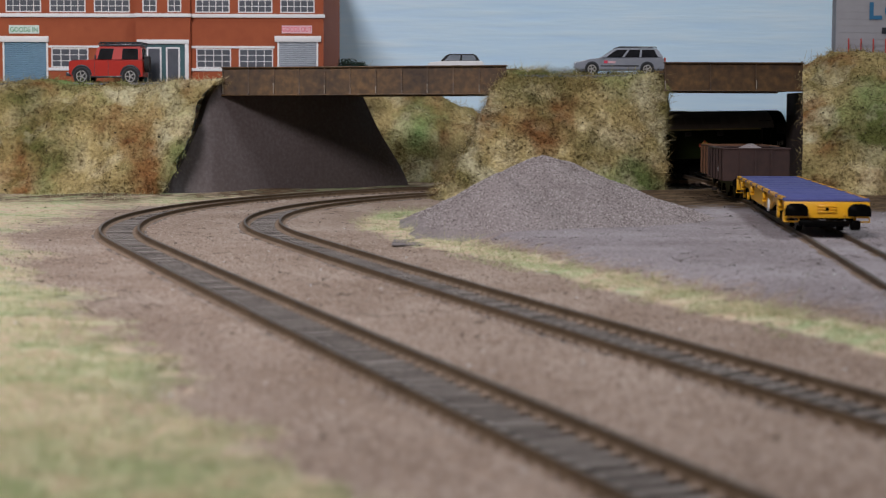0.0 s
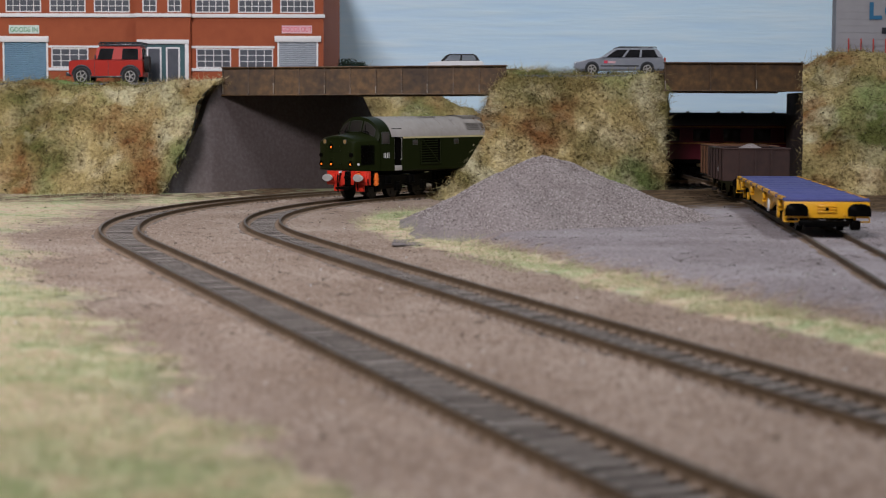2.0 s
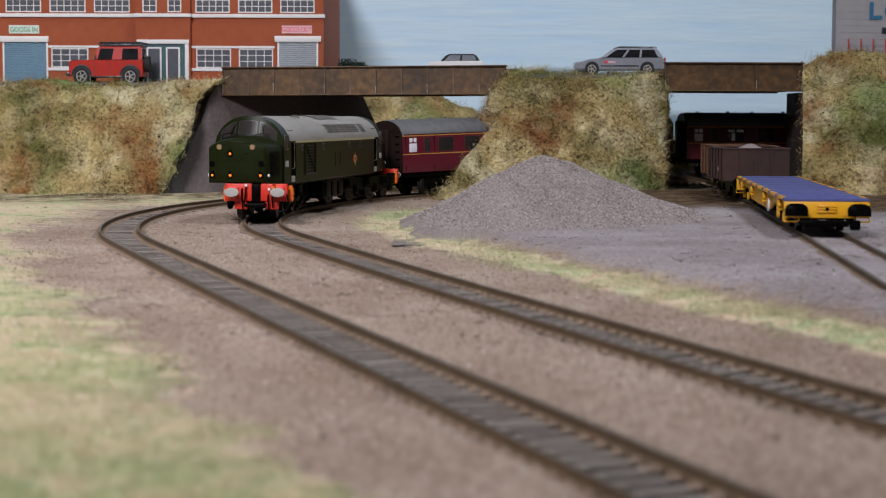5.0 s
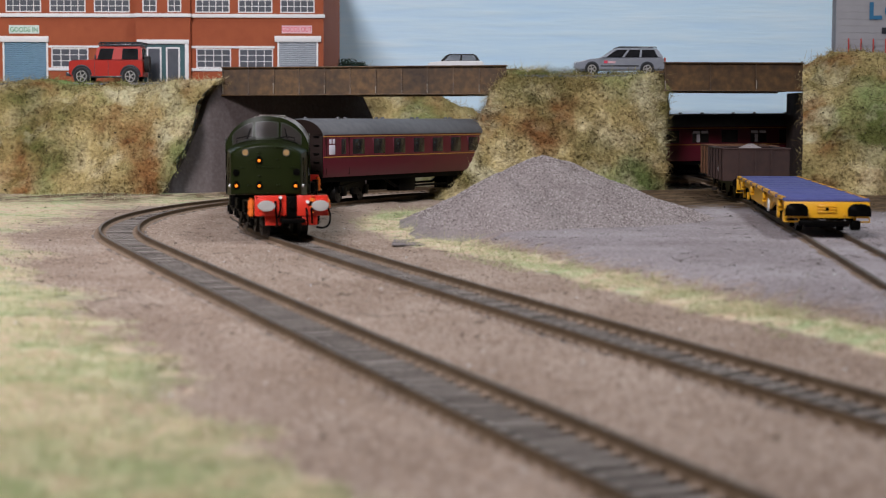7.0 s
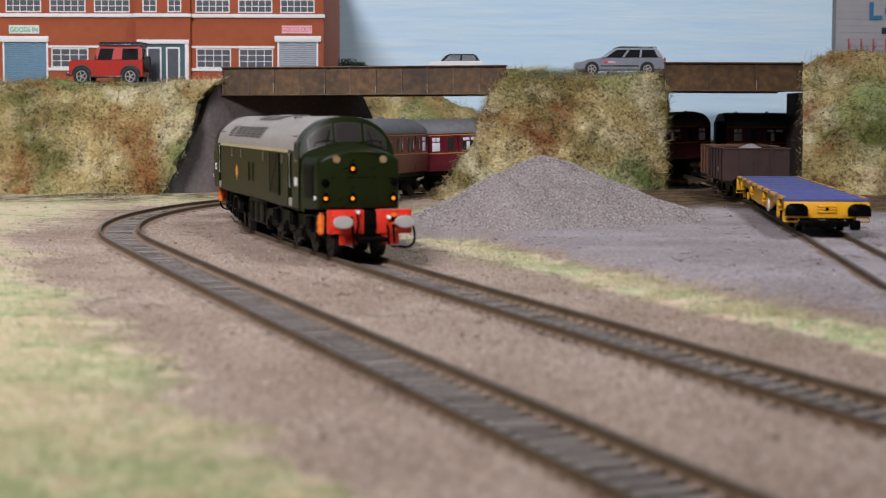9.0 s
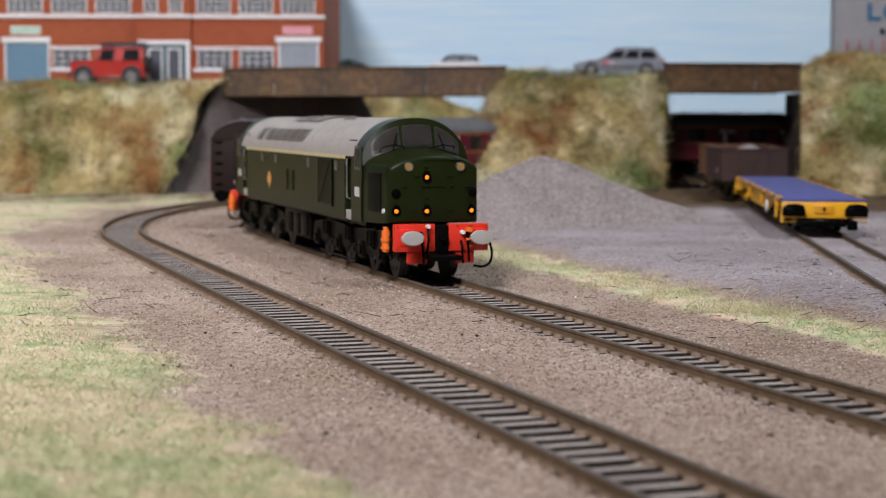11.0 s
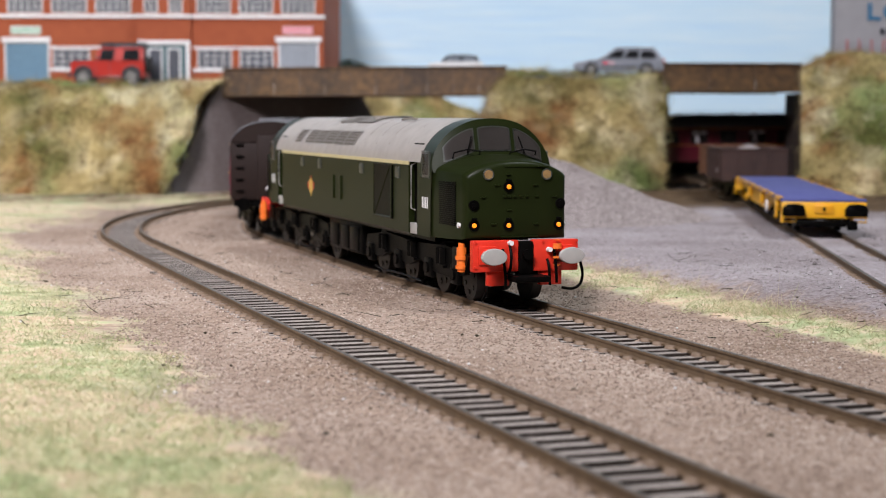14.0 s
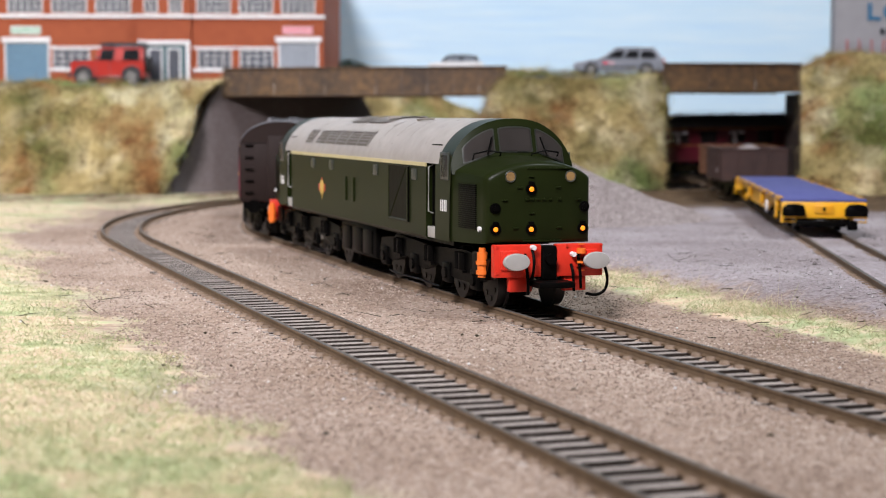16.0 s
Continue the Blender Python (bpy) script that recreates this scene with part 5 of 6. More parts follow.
def mineral_wagon(m, paint, label, load):
    root = thing("mineral_wagon", label, "railway wagon", m, group="mineral wagons in the yard")
    HL, HW = 34.0, 18.7
    bm = bmesh.new()
    for y in (-HW, HW):
        box(bm, -HL, HL, y - 0.6, y + 0.6, 11, 29.5)
    for x in (-HL, HL):
        box(bm, x - 0.6, x + 0.6, -HW, HW, 11, 29.4)
    box(bm, -HL, HL, -HW, HW, 10.8, 12.2)
    body = part("body", bm, paint, root, "rusty brown steel wagon body")
    bm = bmesh.new()
    for y in (-HW, HW):
        box(bm, -HL - 0.9, HL + 0.9, y - 1.2, y + 1.2, 28.9, 30.0, 0.2)
    for x in (-HL, HL):
        box(bm, x - 1.2, x + 1.2, -HW + 1.2, HW - 1.2, 28.95, 29.95, 0.2)
    part("rim", bm, paint, body)
    for x in np.linspace(-HL + 6, HL - 6, 5):
        for e in (-1, 1):
            bm = bmesh.new()
            box(bm, x - 0.7, x + 0.7, e * HW - 0.4 + (0.6 if e > 0 else -1.4), e * HW + 0.4 + (1.4 if e > 0 else -0.6) - 0.6, 11.5, 29)
            part("rib", bm, paint, body)
    for y in (-9, 0, 9):
        for x in (-HL - 0.9, HL + 0.9):
            bm = bmesh.new()
            box(bm, x - 0.5, x + 0.5, y - 0.6, y + 0.6, 11.5, 29)
            part("rib", bm, paint, body)
    bm = bmesh.new()
    box(bm, HL - 20, HL - 18.4, -HW - 0.8, -HW - 0.5, 16, 18.5)
    part("number_bar", bm, M["white"], body, "small white painted bar")
    if load:
        bm = bmesh.new()
        sheet(bm, lambda x, y: (x, y, 25 + 7.5 * max(0, 1 - math.hypot((x - 10) / 30, y / 16)) + 0.8 * fractal(x, y, 5, 0.3, 3)), list(np.linspace(-HL + 1, HL - 1, 30)), list(np.linspace(-HW + 1, HW - 1, 18)))
        part("stone_load", bm, M["gravelpile"], root, "pale crushed stone load")
    bm = bmesh.new()
    box(bm, -HL, HL, -13, 13, 8, 11)
    for y in (-12.4, 12.4):
        for x in (-17, 17):
            prism(bm, [(x - 6, 9), (x - 2, 3.6), (x + 2, 3.6), (x + 6, 9)], "y", y - 0.7, y + 0.7)
    for x in (-17, 17):
        for y in (-8.6, 8.6):
            cyl(bm, (x, y - 1.2, 6.2), (x, y + 1.2, 6.2), 6.2, 20)
        cyl(bm, (x, -9, 6.2), (x, 9, 6.2), 0.9, 8)
    part("underframe", bm, M["black"], root, "black wagon underframe")
    for s in (1, -1):
        for y in (-11.4, 11.4):
            bm = bmesh.new()
            cyl(bm, (HL - 2, y, 10), (HL + 4, y, 10), 1.3, 10)
            cyl(bm, (HL + 4, y, 10), (HL + 5, y, 10), 2.6, 14)
            part("buffer", turned(bm, s), M["black"], root)
    return root


flat_wagon()
mineral_wagon(mmpose(181.8, 1021, SIDING_Z, -92.2), M["wagonbrown"], "dark brown mineral wagon loaded with pale stone", True)
mineral_wagon(mmpose(190.0, 1101, SIDING_Z, -91), M["wagonrust"], "rusty orange mineral wagon under the short bridge", False)

# ---------------- factory, store and cars on the road ----------------
M["brickred"] = mat("factory_card_red", ((0.29, 0.062, 0.02), (0.37, 0.09, 0.03)), 0.8, 0, (150, 14), 0.05, space="World")
M["factoryglass"] = mat("factory_pane", ((0.045, 0.05, 0.06), (0.09, 0.10, 0.12)), 0.35, 0, (100, 20), space="World")
M["shutterblue"] = plain("shutter_blue", (0.15, 0.27, 0.36), 0.5, space="World")
M["shuttergrey"] = plain("shutter_grey", (0.33, 0.36, 0.39), 0.5, space="World")
M["teal"] = plain("door_teal", (0.03, 0.10, 0.11), 0.5)
M["signgreen"] = plain("sign_green", (0.05, 0.30, 0.12), 0.6)
M["signred"] = plain("sign_red", (0.70, 0.05, 0.10), 0.6)
M["signpink"] = plain("sign_pink", (0.75, 0.45, 0.48), 0.6)
M["signpale"] = plain("sign_pale", (0.62, 0.72, 0.64), 0.6)
M["storegrey"] = mat("store_cladding", ((0.31, 0.30, 0.31), (0.37, 0.36, 0.37)), 0.7, 0, (120, 12), space="World")
M["signblue"] = plain("sign_blue", (0.03, 0.16, 0.30), 0.6)
M["railred"] = plain("red_railing", (0.50, 0.05, 0.04), 0.6)
M["carred"] = plain("car_red", (0.40, 0.016, 0.006), 0.4, vary=0.08, spec=0.3)
M["carsilver"] = mat("car_silver", ((0.27, 0.29, 0.33), (0.36, 0.38, 0.42)), 0.32, 0.35, (200, 20), coat=0.3)
M["cardark"] = plain("car_dark", (0.03, 0.033, 0.04), 0.35, coat=0.3)
M["tyre"] = plain("tyre", (0.014, 0.014, 0.014), 0.8)
M["carglass"] = mat("car_glass", ((0.012, 0.012, 0.014), (0.05, 0.05, 0.055)), 0.12, 0, (90, 40))
M["palegl"] = mat("car_glass_pale", ((0.30, 0.34, 0.38), (0.42, 0.46, 0.50)), 0.12, 0, (90, 40))


def lettering(text, x, y, z, size, material, parent, name="lettering", wide=1.0):
    cu = bpy.data.curves.new(name, "FONT")
    cu.body, cu.size, cu.extrude = text, size * MM, 0.0001
    cu.align_x = "CENTER"
    tmp = bpy.data.objects.new("tmp", cu)
    scene.collection.objects.link(tmp)
    bpy.context.view_layer.update()
    me = bpy.data.meshes.new_from_object(tmp.evaluated_get(bpy.context.evaluated_depsgraph_get()))
    bpy.data.objects.remove(tmp)
    me.materials.clear()
    me.materials.append(material)
    ob = new(name, me)
    ob.parent = parent
    ob.matrix_basis = pose(x * MM, y * MM, z * MM, 90, 0, 0) @ Matrix.Diagonal((wide, 1, 1, 1))
    return ob


def glazed(root, x0, x1, z0, z1, y, nx, nz, name="window"):
    bm = bmesh.new()
    box(bm, x0, x1, y - 0.15, y + 0.3, z0, z1)
    w = part(name, bm, M["factoryglass"], root, "dark glazed factory window with white bars")
    bm = bmesh.new()
    b = 0.42
    for x in (x0, x1):
        box(bm, x - b, x + b, y - 0.55, y, z0 - b, z1 + b)
    for z in (z0, z1):
        box(bm, x0 + b, x1 - b, y - 0.54, y, z - b, z + b)
    part("window_frame", bm, M["white"], w)
    for i in range(1, nx):
        x = lerp(x0, x1, i / nx)
        bm = bmesh.new()
        box(bm, x - 0.26, x + 0.26, y - 0.5, y, z0 + b, z1 - b)
        part("glazing_bar", bm, M["white"], w)
    for i in range(1, nz):
        z = lerp(z0, z1, i / nz)
        bm = bmesh.new()
        box(bm, x0 + b, x1 - b, y - 0.46, y, z - 0.24, z + 0.24)
        part("glazing_bar", bm, M["white"], w)


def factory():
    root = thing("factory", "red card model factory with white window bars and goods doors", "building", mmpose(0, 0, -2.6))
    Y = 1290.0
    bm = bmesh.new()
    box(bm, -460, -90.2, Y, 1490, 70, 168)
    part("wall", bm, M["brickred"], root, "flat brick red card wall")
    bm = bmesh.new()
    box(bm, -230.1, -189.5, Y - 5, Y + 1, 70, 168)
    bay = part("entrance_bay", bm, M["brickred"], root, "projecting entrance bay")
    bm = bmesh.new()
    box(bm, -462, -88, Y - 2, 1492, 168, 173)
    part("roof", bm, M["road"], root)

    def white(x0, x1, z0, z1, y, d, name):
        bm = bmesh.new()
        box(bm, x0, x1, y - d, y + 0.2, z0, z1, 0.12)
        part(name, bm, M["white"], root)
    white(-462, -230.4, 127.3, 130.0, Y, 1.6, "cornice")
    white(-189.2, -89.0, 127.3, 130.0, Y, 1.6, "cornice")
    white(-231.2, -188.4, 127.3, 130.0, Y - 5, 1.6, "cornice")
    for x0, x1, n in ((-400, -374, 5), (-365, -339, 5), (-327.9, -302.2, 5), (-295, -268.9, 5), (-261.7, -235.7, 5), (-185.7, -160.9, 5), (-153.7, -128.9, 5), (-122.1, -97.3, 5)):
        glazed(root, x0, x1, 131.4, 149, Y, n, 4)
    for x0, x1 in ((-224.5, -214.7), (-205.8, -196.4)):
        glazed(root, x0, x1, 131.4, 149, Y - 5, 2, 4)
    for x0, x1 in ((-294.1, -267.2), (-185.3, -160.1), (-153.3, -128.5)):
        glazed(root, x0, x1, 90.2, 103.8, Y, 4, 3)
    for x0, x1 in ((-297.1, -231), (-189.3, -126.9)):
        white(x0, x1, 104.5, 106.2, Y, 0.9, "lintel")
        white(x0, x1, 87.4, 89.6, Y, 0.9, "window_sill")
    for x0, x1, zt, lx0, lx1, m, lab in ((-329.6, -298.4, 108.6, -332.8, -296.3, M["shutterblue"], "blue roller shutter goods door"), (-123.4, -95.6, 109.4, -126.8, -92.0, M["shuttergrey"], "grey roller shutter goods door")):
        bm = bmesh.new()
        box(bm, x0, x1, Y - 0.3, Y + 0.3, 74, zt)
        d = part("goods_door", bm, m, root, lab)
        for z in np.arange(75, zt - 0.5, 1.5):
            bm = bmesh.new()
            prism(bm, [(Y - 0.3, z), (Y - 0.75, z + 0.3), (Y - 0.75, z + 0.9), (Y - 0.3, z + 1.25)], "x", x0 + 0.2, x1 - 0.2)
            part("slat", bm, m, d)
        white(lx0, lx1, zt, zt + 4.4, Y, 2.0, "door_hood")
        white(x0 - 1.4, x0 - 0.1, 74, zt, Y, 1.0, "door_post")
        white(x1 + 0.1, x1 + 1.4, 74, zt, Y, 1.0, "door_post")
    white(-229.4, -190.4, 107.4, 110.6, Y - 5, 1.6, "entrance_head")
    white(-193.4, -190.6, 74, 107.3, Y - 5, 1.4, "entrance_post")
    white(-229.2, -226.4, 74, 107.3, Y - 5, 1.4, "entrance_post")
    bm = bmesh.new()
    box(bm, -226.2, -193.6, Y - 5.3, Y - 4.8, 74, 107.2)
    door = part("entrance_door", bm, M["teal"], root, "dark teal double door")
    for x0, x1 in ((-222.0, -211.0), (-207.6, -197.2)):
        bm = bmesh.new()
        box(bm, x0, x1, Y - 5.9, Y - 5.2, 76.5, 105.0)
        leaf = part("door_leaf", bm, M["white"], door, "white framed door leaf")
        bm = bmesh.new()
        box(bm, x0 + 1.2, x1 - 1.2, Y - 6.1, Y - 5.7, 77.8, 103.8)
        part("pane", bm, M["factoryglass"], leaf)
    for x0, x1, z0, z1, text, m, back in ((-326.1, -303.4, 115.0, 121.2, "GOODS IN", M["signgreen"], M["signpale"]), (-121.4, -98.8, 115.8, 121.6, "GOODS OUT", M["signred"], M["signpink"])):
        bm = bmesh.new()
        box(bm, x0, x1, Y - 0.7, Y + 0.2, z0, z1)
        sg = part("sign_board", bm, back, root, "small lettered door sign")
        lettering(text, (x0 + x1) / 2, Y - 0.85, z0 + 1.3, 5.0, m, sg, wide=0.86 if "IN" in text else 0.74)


def store():
    root = thing("grey_store", "pale grey clad store with blue lettering and red railing", "building")
    Y = 1300.0
    bm = bmesh.new()
    box(bm, 296.5, 520, Y, Y + 14, 98, 190)
    part("wall", bm, M["storegrey"], root, "pale grey horizontal cladding")
    for i, z in enumerate(np.arange(100, 188, 5.2)):
        bm = bmesh.new()
        prism(bm, [(Y + 0.1, z), (Y - 0.22, z + 0.05), (Y - 0.12, z + 5.05), (Y + 0.1, z + 5.15)], "x", 296.3, 520)
        part("cladding_board", bm, M["storegrey"], root)
    bm = bmesh.new()
    box(bm, 295, 522, Y - 6, Y + 14, 80, 98)
    part("plinth", bm, M["black"], root, "dark loading plinth")
    bm = bmesh.new()
    box(bm, 321.3, 324.4, Y - 0.9, Y - 0.4, 125.6, 138.6)
    box(bm, 324.4, 331.0, Y - 0.9, Y - 0.4, 125.6, 128.6)
    part("sign_stroke", bm, M["signblue"], root, "large dark blue sign stroke")
    bm = bmesh.new()
    out = [(341 + 8.0 * math.cos(a), 132.1 + 6.9 * math.sin(a)) for a in np.linspace(0, 2 * math.pi, 33)]
    inn = [(341 + 4.6 * math.cos(a), 132.1 + 3.9 * math.sin(a)) for a in np.linspace(0, 2 * math.pi, 33)]
    loft(bm, [[(x, Y - 0.9, z) for x, z in out], [(x, Y - 0.9, z) for x, z in inn], [(x, Y - 0.4, z) for x, z in inn], [(x, Y - 0.4, z) for x, z in out]], cap=False)
    part("sign_ring", bm, M["signblue"], root, "large dark blue sign ring")
    for x0 in (331.0, 336.6, 342.0):
        bm = bmesh.new()
        box(bm, x0, x0 + 3.6, Y - 0.8, Y - 0.4, 115.0, 119.6)
        part("sign_bar", bm, M["cardark"], root, "small dark sign bar")
    for x in np.arange(305.0, 500, 9.3):
        bm = bmesh.new()
        box(bm, x - 0.45, x + 0.45, Y - 5.5, Y - 4.6, 98, 111, 0.1)
        part("railing_post", bm, M["railred"], root, "red railing post")
    for z in (104.5, 108.4):
        bm = bmesh.new()
        tube(bm, [(304, Y - 5, z), (500, Y - 5, z)], 0.16, 6)
        part("railing_wire", bm, M["storegrey"], root)


def car_wheels(root, xs, half, r, hub):
    for x in xs:
        for e in (-1, 1):
            bm = bmesh.new()
            cyl(bm, (x, e * (half - 3.2), r), (x, e * half, r), r, 22)
            w = part("wheel", bm, M["tyre"], root, "black tyre")
            bm = bmesh.new()
            for k in range(5):
                a = k * 2 * math.pi / 5
                tube(bm, [(x, e * (half + 0.1), r), (x + 0.62 * r * math.cos(a), e * (half + 0.1), r + 0.62 * r * math.sin(a))], 0.42, 6)
            pts = [(x + 0.64 * r * math.cos(a), e * (half + 0.05), r + 0.64 * r * math.sin(a)) for a in np.linspace(0, 2 * math.pi, 21)]
            tube(bm, pts, 0.35, 6)
            part("rim", bm, hub, w, "pale spoked wheel rim")


def car_cabin(root, belt, roof, zb, zt, hb, ht, paint, windows, glassm):
    """belt and roof: the x of back and front; half widths hb and ht; windows: spans along the side, 0 to 1."""
    bm = bmesh.new()
    lo = [(belt[0], -hb, zb), (belt[1], -hb, zb), (belt[1], hb, zb), (belt[0], hb, zb)]
    hi = [(roof[0], -ht, zt), (roof[1], -ht, zt), (roof[1], ht, zt), (roof[0], ht, zt)]
    loft(bm, [lo, hi])
    bmesh.ops.bevel(bm, geom=bm.edges[:], offset=0.9, segments=2, affect="EDGES")
    part("cabin", bm, paint, root)

    def at(k, t, e):
        x = lerp(lerp(belt[0], belt[1], k), lerp(roof[0], roof[1], k), t)
        return (x, e * (lerp(hb, ht, t) + 0.12), lerp(zb, zt, t))
    for k0, k1 in windows:
        for e in (-1, 1):
            bm = bmesh.new()
            sheet(bm, lambda k, t: at(k, t, e), [k0, (k0 + k1) / 2, k1], [0.10, 0.5, 0.84])
            bmesh.ops.solidify(bm, geom=bm.faces[:], thickness=0.15)
            part("side_window", bm, glassm, root)
    for end in (0, 1):
        bm = bmesh.new()
        off = 0.15 if end else -0.15

        def scr(y, t):
            return (lerp(belt[end], roof[end], t) + off, y * lerp(hb, ht, t), lerp(zb, zt, t))
        sheet(bm, scr, [-0.82, 0, 0.82], [0.12, 0.5, 0.86])
        bmesh.ops.solidify(bm, geom=bm.faces[:], thickness=0.15)
        part("windscreen" if end else "rear_window", bm, glassm, root)


def rounded_body(root, outline, half, paint, bevel=0.8, label=""):
    bm = bmesh.new()
    prism(bm, outline, "y", -half, half)
    bmesh.ops.bevel(bm, geom=[e for e in bm.edges], offset=bevel, segments=2, affect="EDGES", clamp_overlap=True)
    return part("body", bm, paint, root, label)


def off_roader(m):
    root = thing("off_road_car", "boxy red off-road car with black roof rack beside the factory", "car", m)
    rounded_body(root, [(-25, 5.2), (24, 5.2), (26.5, 7), (26.5, 14.6), (25.5, 15.4), (9.5, 16.2), (9.5, 15.6), (-25, 15.6)], 11.2, M["carred"], 0.6, "flat red body panels")
    car_cabin(root, (-24.8, 9.8), (-24.2, 6.2), 15.4, 25.0, 10.9, 9.8, M["carred"], ((0.08, 0.42), (0.62, 0.92)), M["carglass"])
    bm = bmesh.new()
    box(bm, 8.8, 25.2, -8.5, 8.5, 15.3, 16.3, 0.3)
    part("bonnet_panel", bm, M["cardark"], root, "black bonnet panel")
    for x in (17.5, -16.5):
        for e in (-1, 1):
            bm = bmesh.new()
            pts = [(x + 6.6 * math.cos(a), e * 11.3, 5.6 + 6.6 * math.sin(a)) for a in np.linspace(0.1, math.pi - 0.1, 11)]
            tube(bm, pts, 0.8, 8)
            cyl(bm, (x, e * 10.6, 5.6), (x, e * 11.35, 5.6), 6.2, 20)
            part("wheel_arch", bm, M["cardark"], root, "black flared wheel arch")
    car_wheels(root, (17.5, -16.5), 12.0, 5.3, M["buffer"])
    bm = bmesh.new()
    for y in (-9.2, 9.2):
        tube(bm, [(-25, y, 27.4), (4.5, y, 27.4), (6.0, y, 25.8)], 0.55, 6)
        tube(bm, [(-25, y, 25.4), (5.5, y, 25.4)], 0.5, 6)
    for x in (-24.5, -17, -10, -3, 4):
        tube(bm, [(x, -9.2, 25.4), (x, -9.2, 27.4), (x, 9.2, 27.4), (x, 9.2, 25.4)], 0.4, 6)
    box(bm, -24, 4, -8.8, 8.8, 25.1, 26.4, 0.3)
    part("roof_rack", bm, M["cardark"], root, "black tubular roof rack")
    bm = bmesh.new()
    cyl(bm, (-28.6, 1, 13.5), (-25.3, 1, 13.5), 5.3, 22)
    part("spare_wheel", bm, M["tyre"], root)
    bm = bmesh.new()
    box(bm, 26, 28.6, -10.8, 10.8, 5.4, 8.0, 0.4)
    box(bm, -14, 12, -11.6, -10.6, 4.6, 5.6, 0.2)
    box(bm, -14, 12, 10.6, 11.6, 4.6, 5.6, 0.2)
    part("bumper", bm, M["cardark"], root)
    for e in (-1, 1):
        bm = bmesh.new()
        cyl(bm, (26.2, e * 7.6, 12.0), (26.9, e * 7.6, 12.0), 1.7, 14)
        part("headlight", bm, M["white"], root)
        bm = bmesh.new()
        box(bm, 7.5, 8.4, e * 11.4 - 0.8, e * 11.4 + 0.8, 16.2, 19.2, 0.3)
        part("door_mirror", bm, M["cardark"], root)
        bm = bmesh.new()
        box(bm, -1.2, -0.9, e * 11.2 - 0.15, e * 11.2 + 0.12, 6, 15.4)
        box(bm, 8.4, 8.7, e * 11.2 - 0.15, e * 11.2 + 0.12, 6, 15.4)
        part("door_seam", bm, M["cardark"], root)


def estate_car(m):
    root = thing("estate_car", "silver estate car parked on the embankment road", "car", m)
    rounded_body(root, [(-31, 3.8), (29, 3.4), (31.6, 5), (31.8, 8), (30, 9.6), (22, 11.2), (13.5, 12.2), (-30.5, 12.6), (-32, 10), (-32, 6)], 11.2, M["carsilver"], 0.9, "silver body")
    car_cabin(root, (-31.0, 14.0), (-26.0, 3.0), 12.0, 19.2, 10.8, 9.0, M["carsilver"], ((0.09, 0.36), (0.40, 0.64), (0.68, 0.93)), M["carglass"])
    car_wheels(root, (20.0, -19.0), 11.6, 4.35, M["buffer"])
    for e in (-1, 1):
        for x in (20.0, -19.0):
            bm = bmesh.new()
            cyl(bm, (x, e * 10.6, 4.7), (x, e * 11.3, 4.7), 5.1, 20)
            part("wheel_arch", bm, M["cardark"], root)
        bm = bmesh.new()
        tube(bm, [(-26, e * 8.6, 19.2), (-25, e * 8.6, 20.1), (1, e * 8.6, 20.1), (3, e * 8.6, 19.2)], 0.4, 6)
        part("roof_rail", bm, M["cardark"], root, "dark roof rail")
        bm = bmesh.new()
        box(bm, -13, 14, e * 11.25 - 0.2, e * 11.25 + 0.25, 6.2, 7.2, 0.15)
        part("side_strip", bm, M["cardark"], root)
        bm = bmesh.new()
        box(bm, 9.0, 11.6, e * 11.2 - 0.1, e * 11.2 + 0.2, 8.4, 10.4)
        part("door_badge", bm, M["signred"], root, "small red door badge")
        bm = bmesh.new()
        box(bm, 3.4, 8.6, e * 11.2 - 0.1, e * 11.2 + 0.2, 8.6, 10.0)
        part("door_badge", bm, M["signpink"], root)
        bm = bmesh.new()
        box(bm, 27.5, 31.2, e * 8.8 - 2.2, e * 8.8 + 2.0, 7.4, 9.8, 0.6)
        part("headlight", bm, M["palegl"], root)
        bm = bmesh.new()
        box(bm, -32.1, -30.8, e * 10.2 - 0.7, e * 10.2 + 0.6, 9.5, 12.6, 0.3)
        part("tail_light", bm, M["crestred"], root)
        bm = bmesh.new()
        box(bm, 10.8, 12.6, e * 11.6 - 0.8, e * 11.6 + 0.9, 12, 13.6, 0.4)
        part("door_mirror", bm, M["carsilver"], root)


def small_car(m):
    root = thing("small_car", "small white car with dark roof behind the girder", "car", m)
    rounded_body(root, [(-20, 3.4), (19, 3.4), (20.5, 5), (20.5, 8), (19, 10), (8, 11), (-20, 11.2), (-21, 6)], 10.0, M["white"], 0.8, "white lower body")
    car_cabin(root, (-18.0, 11.0), (-14.5, 5.5), 10.8, 16.2, 9.4, 8.2, M["tyre"], ((0.08, 0.46), (0.52, 0.90)), M["palegl"])
    car_wheels(root, (13.0, -13.0), 10.4, 3.9, M["buffer"])


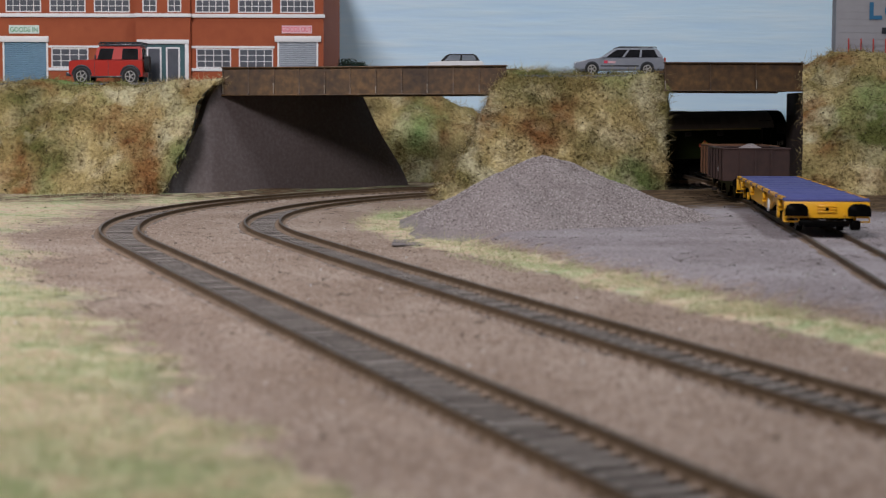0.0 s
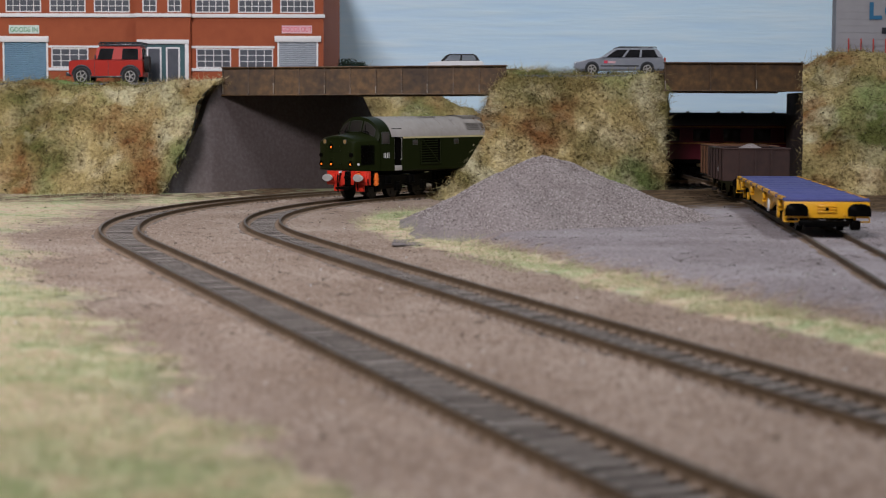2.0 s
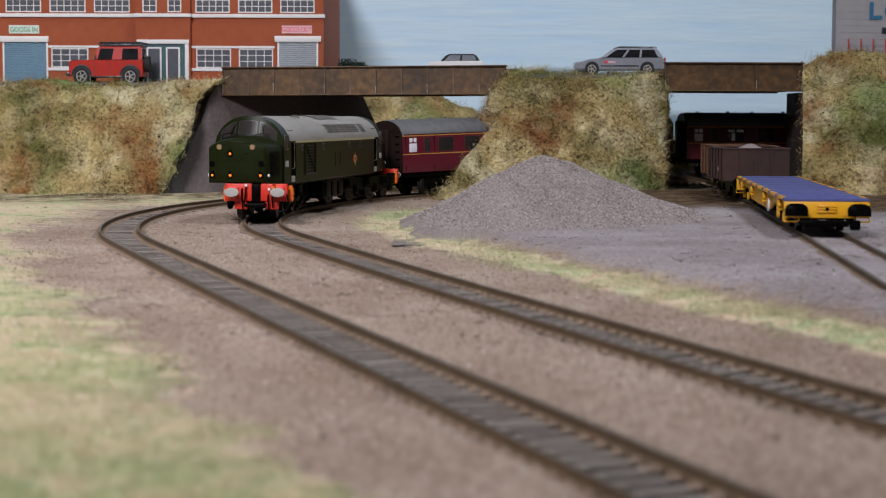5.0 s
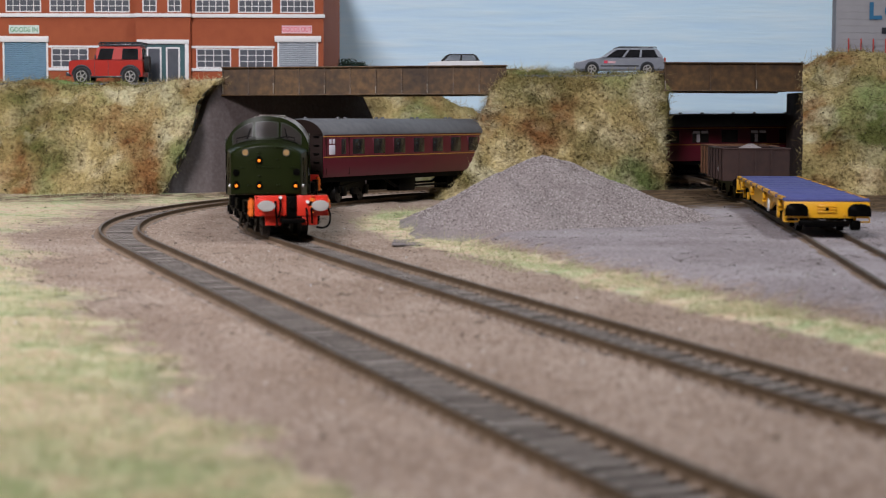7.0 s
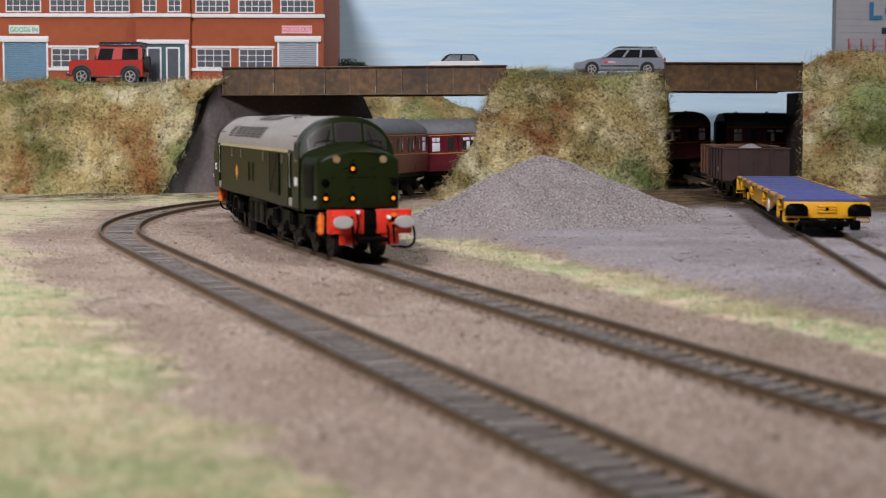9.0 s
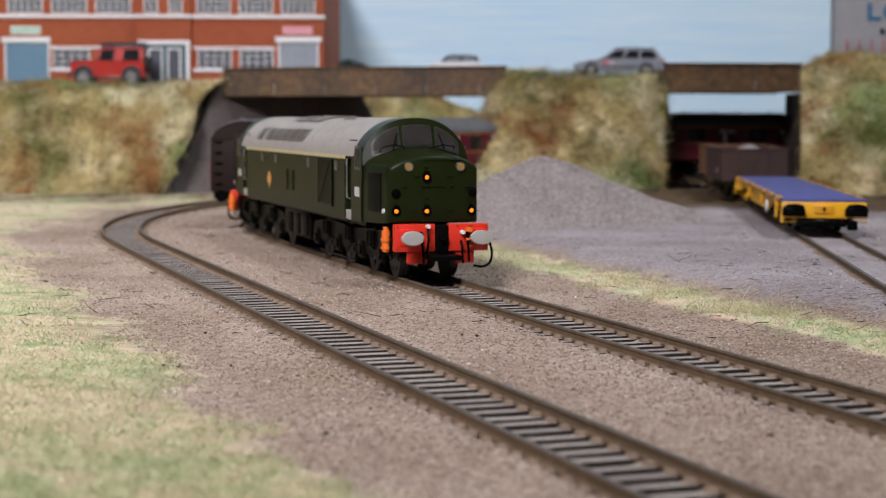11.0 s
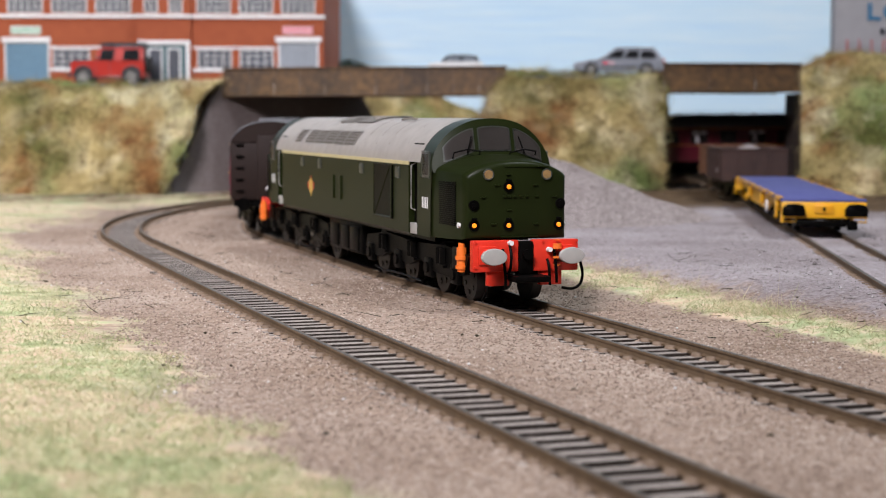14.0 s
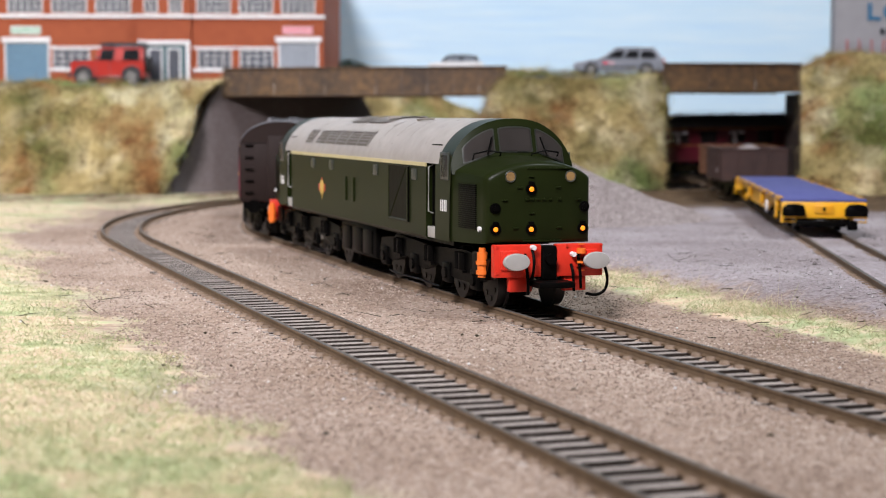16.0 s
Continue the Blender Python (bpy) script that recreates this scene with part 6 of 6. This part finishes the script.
def bush(x, y, z, r, n, seed):
    root = thing("shrub", "small dark green foliage shrub against the sky", "shrub", mmpose(x, y, z))
    bm = bmesh.new()
    for k in range(5):
        a = k * 1.3 + seed
        tube(bm, [(0, 0, -0.5), (r * 0.2 * math.cos(a), r * 0.2 * math.sin(a), r * 0.5), (r * 0.6 * math.cos(a), r * 0.4 * math.sin(a), r * 0.95)], 0.35, 5)
    part("stem", bm, M["twig"], root)
    g = rng.normal(0, 1, (n, 3))
    g /= np.linalg.norm(g, axis=1)[:, None]
    pts = g * (r * rng.uniform(0.35, 1.05, (n, 1))) * (1.25, 0.8, 0.75) + (0, 0, r * 0.7)
    pts[:, 2] = np.maximum(pts[:, 2], 0.2)
    v, f = grains(pts, 0.75, 0.6)
    soup("crown", v, f, mat("shrub_green", ((0.010, 0.022, 0.014), (0.03, 0.06, 0.04)), 0.9, 0, (300, 60), random_island=0.4), root, label="dark green crumbly foliage")


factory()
store()
off_roader(mmpose(-242.5, 1247, 73.6, 180) @ Matrix.Diagonal((1.03, 1.03, 1.1, 1)))
estate_car(mmpose(124.6, 1222, 80.8, 180))
small_car(mmpose(8.5, 1255, 80.6, 180))
bush(-75, 1340, 86.5, 7, 500, 1)
bush(-66, 1352, 87, 5, 350, 2)

# ---------------- loose cover of the ground ----------------


def ground_cover():
    def spread(n, y0, y1):
        y = y0 * (y1 / y0) ** rng.random(n)
        x = rng.uniform(-0.285, 0.285, n) * y
        return x, y
    grass, yard, hgt = GROUND[3]["grass"], GROUND[3]["yard"], GROUND[2]
    x, y = spread(95000, 225, 1150)
    g, yd = sample(grass, x, y), sample(yard, x, y)
    xy = np.c_[x, y]
    di, do, ds = np.abs(inner.offset(xy)), np.abs(outer.offset(xy)), np.abs(siding.offset(xy))
    near_rail = (np.abs(di - 8.65) < 1.2) | (np.abs(do - 8.65) < 1.2)
    bed = (di < 7.6) | (do < 7.6)
    keep = (g < 0.45) & ~near_rail & (ds > 11) & (~bed | (rng.random(len(x)) < 0.05))
    z = sample(hgt, x, y) + 0.1
    for m, ok, name, lab, sz in ((M["grain"], keep & (yd < 0.5), "ballast_grains", "sandy pink ballast grains", 0.36), (M["yardgrain"], keep & (yd >= 0.5) & (sample(GROUND[3]["soil"], x, y) < 0.35) & (rng.random(len(x)) < 0.4), "yard_grit", "grey lilac yard grit", 0.34)):
        v, f = grains(np.c_[x, y, z][ok], sz)
        soup(name, v, f, m, label=lab, category="gravel", kind="stuff")
    # static grass
    x, y = spread(150000, 225, 1150)
    g = sample(grass, x, y)
    pat = np.array([noise.noise(Vector((a * 0.06, b * 0.06, 8.0))) for a, b in zip(x, y)])
    ok = (g + 0.35 * pat > 0.45) & (np.abs(inner.offset(np.c_[x, y])) > 14) & (np.abs(outer.offset(np.c_[x, y])) > 16)
    z = sample(hgt, x, y)
    pts = np.c_[x, y, z][ok]
    way = rng.normal(0, 0.75, (len(pts), 3))
    way[:, 2] = np.abs(rng.normal(0.55, 0.35, len(pts)))
    way /= np.linalg.norm(way, axis=1)[:, None]
    v, f = blades(pts, way, 2.1, 0.075, 0.5)
    soup("static_grass", v, f, M["straw"], label="short straw and olive static grass", category="grass", kind="stuff")
    # longer tufts along the strip beside the yard
    x, y = spread(60000, 420, 1010)
    di = inner.offset(np.c_[x, y])
    tuft = np.array([noise.noise(Vector((a * 0.035, b * 0.035, 21.0))) for a, b in zip(x, y)])
    ok = (np.abs(di - 60) < 15) & (tuft > -0.02)
    pts = np.c_[x, y, sample(hgt, x, y)][ok]
    way = rng.normal(0, 0.9, (len(pts), 3))
    way[:, 2] = np.abs(rng.normal(0.7, 0.35, len(pts)))
    way /= np.linalg.norm(way, axis=1)[:, None]
    v, f = blades(pts, way, 4.6, 0.075, 0.6)
    soup("grass_tufts", v, f, M["straw"], label="longer straw and green fibre tufts beside the yard", category="grass", kind="stuff")
    # crumbs: dark flock, twigs and pale chips
    x, y = spread(1500, 260, 1160)
    yd = sample(yard, x, y)
    ok = (rng.random(len(x)) < 0.04 + 0.55 * (y > 850)) & (np.abs(inner.offset(np.c_[x, y])) > 12) & (np.abs(outer.offset(np.c_[x, y])) > 12)
    pts = np.c_[x, y, sample(hgt, x, y) + 0.3][ok]
    v, f = grains(pts, 0.6, 0.6)
    soup("flock_crumbs", v, f, M["twig"], label="scattered dark flock crumbs", category="litter", kind="stuff")
    x, y = spread(110, 300, 1100)
    pts = np.c_[x, y, sample(hgt, x, y) + 0.35]
    v, f = grains(pts, 0.38, 0.7)
    soup("pale_chips", v, f, M["white"], label="a few white stone chips", category="litter", kind="stuff")
    # stray fibres lying on the yard and along the grass
    x, y = spread(800, 420, 1150)
    pts = np.c_[x, y, sample(hgt, x, y) + 0.25]
    way = rng.normal(0, 1, (len(pts), 3)) * (1, 1, 0.12)
    way /= np.linalg.norm(way, axis=1)[:, None]
    v, f = blades(pts, way, 6.0, 0.11, 0.2)
    soup("stray_fibres", v, f, M["twig"], label="thin dark stray fibres", category="litter", kind="stuff")


ground_cover()
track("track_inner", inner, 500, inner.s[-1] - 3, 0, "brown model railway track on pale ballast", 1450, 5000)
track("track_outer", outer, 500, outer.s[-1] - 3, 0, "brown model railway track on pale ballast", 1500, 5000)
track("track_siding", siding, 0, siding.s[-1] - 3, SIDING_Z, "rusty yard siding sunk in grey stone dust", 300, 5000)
# ---------------- motion of the train ----------------
S_KEYS = ((0.0, 1163.5), (0.5, 1207.0), (1.0, 1250.5), (1.5, 1293.0), (2.0, 1335.0), (2.5, 1376.3), (3.0, 1415.5), (3.5, 1454.0), (4.0, 1490.5), (6.5, 1649.0), (7.0, 1682.0), (7.5, 1712.8), (8.0, 1742.1), (8.5, 1770.3), (9.0, 1796.5), (11.5, 1897.7), (12.0, 1912.5), (12.5, 1925.2), (13.0, 1935.8), (13.5, 1945.2), (14.0, 1953.0), (14.5, 1959.1), (15.0, 1964.0), (15.5, 1967.5), (16.0, 1969.8))


def travel(t):
    """Way of the leading pivot along the inner line: a smooth curve through the keys, shifted by the longer far straight."""
    ts, ss = [k[0] for k in S_KEYS], [k[1] for k in S_KEYS]
    sl = [(ss[1] - ss[0]) / (ts[1] - ts[0])] + [((ss[i + 1] - ss[i]) / (ts[i + 1] - ts[i]) + (ss[i] - ss[i - 1]) / (ts[i] - ts[i - 1])) / 2 for i in range(1, len(ts) - 1)] + [3.5]
    i = max(0, min(len(ts) - 2, int(np.searchsorted(ts, t)) - 1))
    h = ts[i + 1] - ts[i]
    u = (t - ts[i]) / h
    a, b = ss[i], ss[i + 1]
    return (2 * u ** 3 - 3 * u ** 2 + 1) * a + (u ** 3 - 2 * u ** 2 + u) * h * sl[i] + (-2 * u ** 3 + 3 * u ** 2) * b + (u ** 3 - u ** 2) * h * sl[i + 1] + FAR - 900.0


def heading(d):
    return math.degrees(math.atan2(d[1], d[0]))


def motions():
    step = [i * 0.25 for i in range(65)]
    fine = [i * 0.1 for i in range(161)]
    for car, lead, span, bogies in TRAIN:
        rows, turns = [], [[], []]
        for t in step:
            s = travel(t) - lead
            f, b = inner.at(s), inner.at(s - span)
            d = (f - b) / np.linalg.norm(f - b)
            c = (f + b) / 2
            zf, zb = inner.height(s), inner.height(s - span)
            rows.append((t, mmpose(c[0], c[1], (zf + zb) / 2, heading(d)) @ Matrix.Rotation(-math.atan2(zf - zb, span), 4, "Y")))
            for k, sk in enumerate((s, s - span)):
                a = (heading(inner.way(sk)) - heading(d) + 180) % 360 - 180
                turns[k].append((t, mmpose(span / 2 if k == 0 else -span / 2, 0, 0, a)))
        walk(car, rows)
        for k, (bogie, wheels) in enumerate(bogies):
            walk(bogie, turns[k])
            for w, x, r in wheels:
                walk(w, [(t, pose(x * MM, 0, r * MM, 0, math.degrees((travel(t) - travel(0)) / r), 0)) for t in fine])
    walk(focus, [(0.0, pose(0, 0.98, 0.02)), (9.2, pose(0, 0.98, 0.02)), (9.9, pose(0, 0.75, 0.02)), (10.7, pose(0.0, 0.46, 0.02)), (11.3, pose(0.0, 0.45, 0.02)), (16.0, pose(0.0, 0.45, 0.02))])


focus = new("focus_point")
focus.empty_display_size = 0.005
cam.data.dof.focus_object = focus
motions()
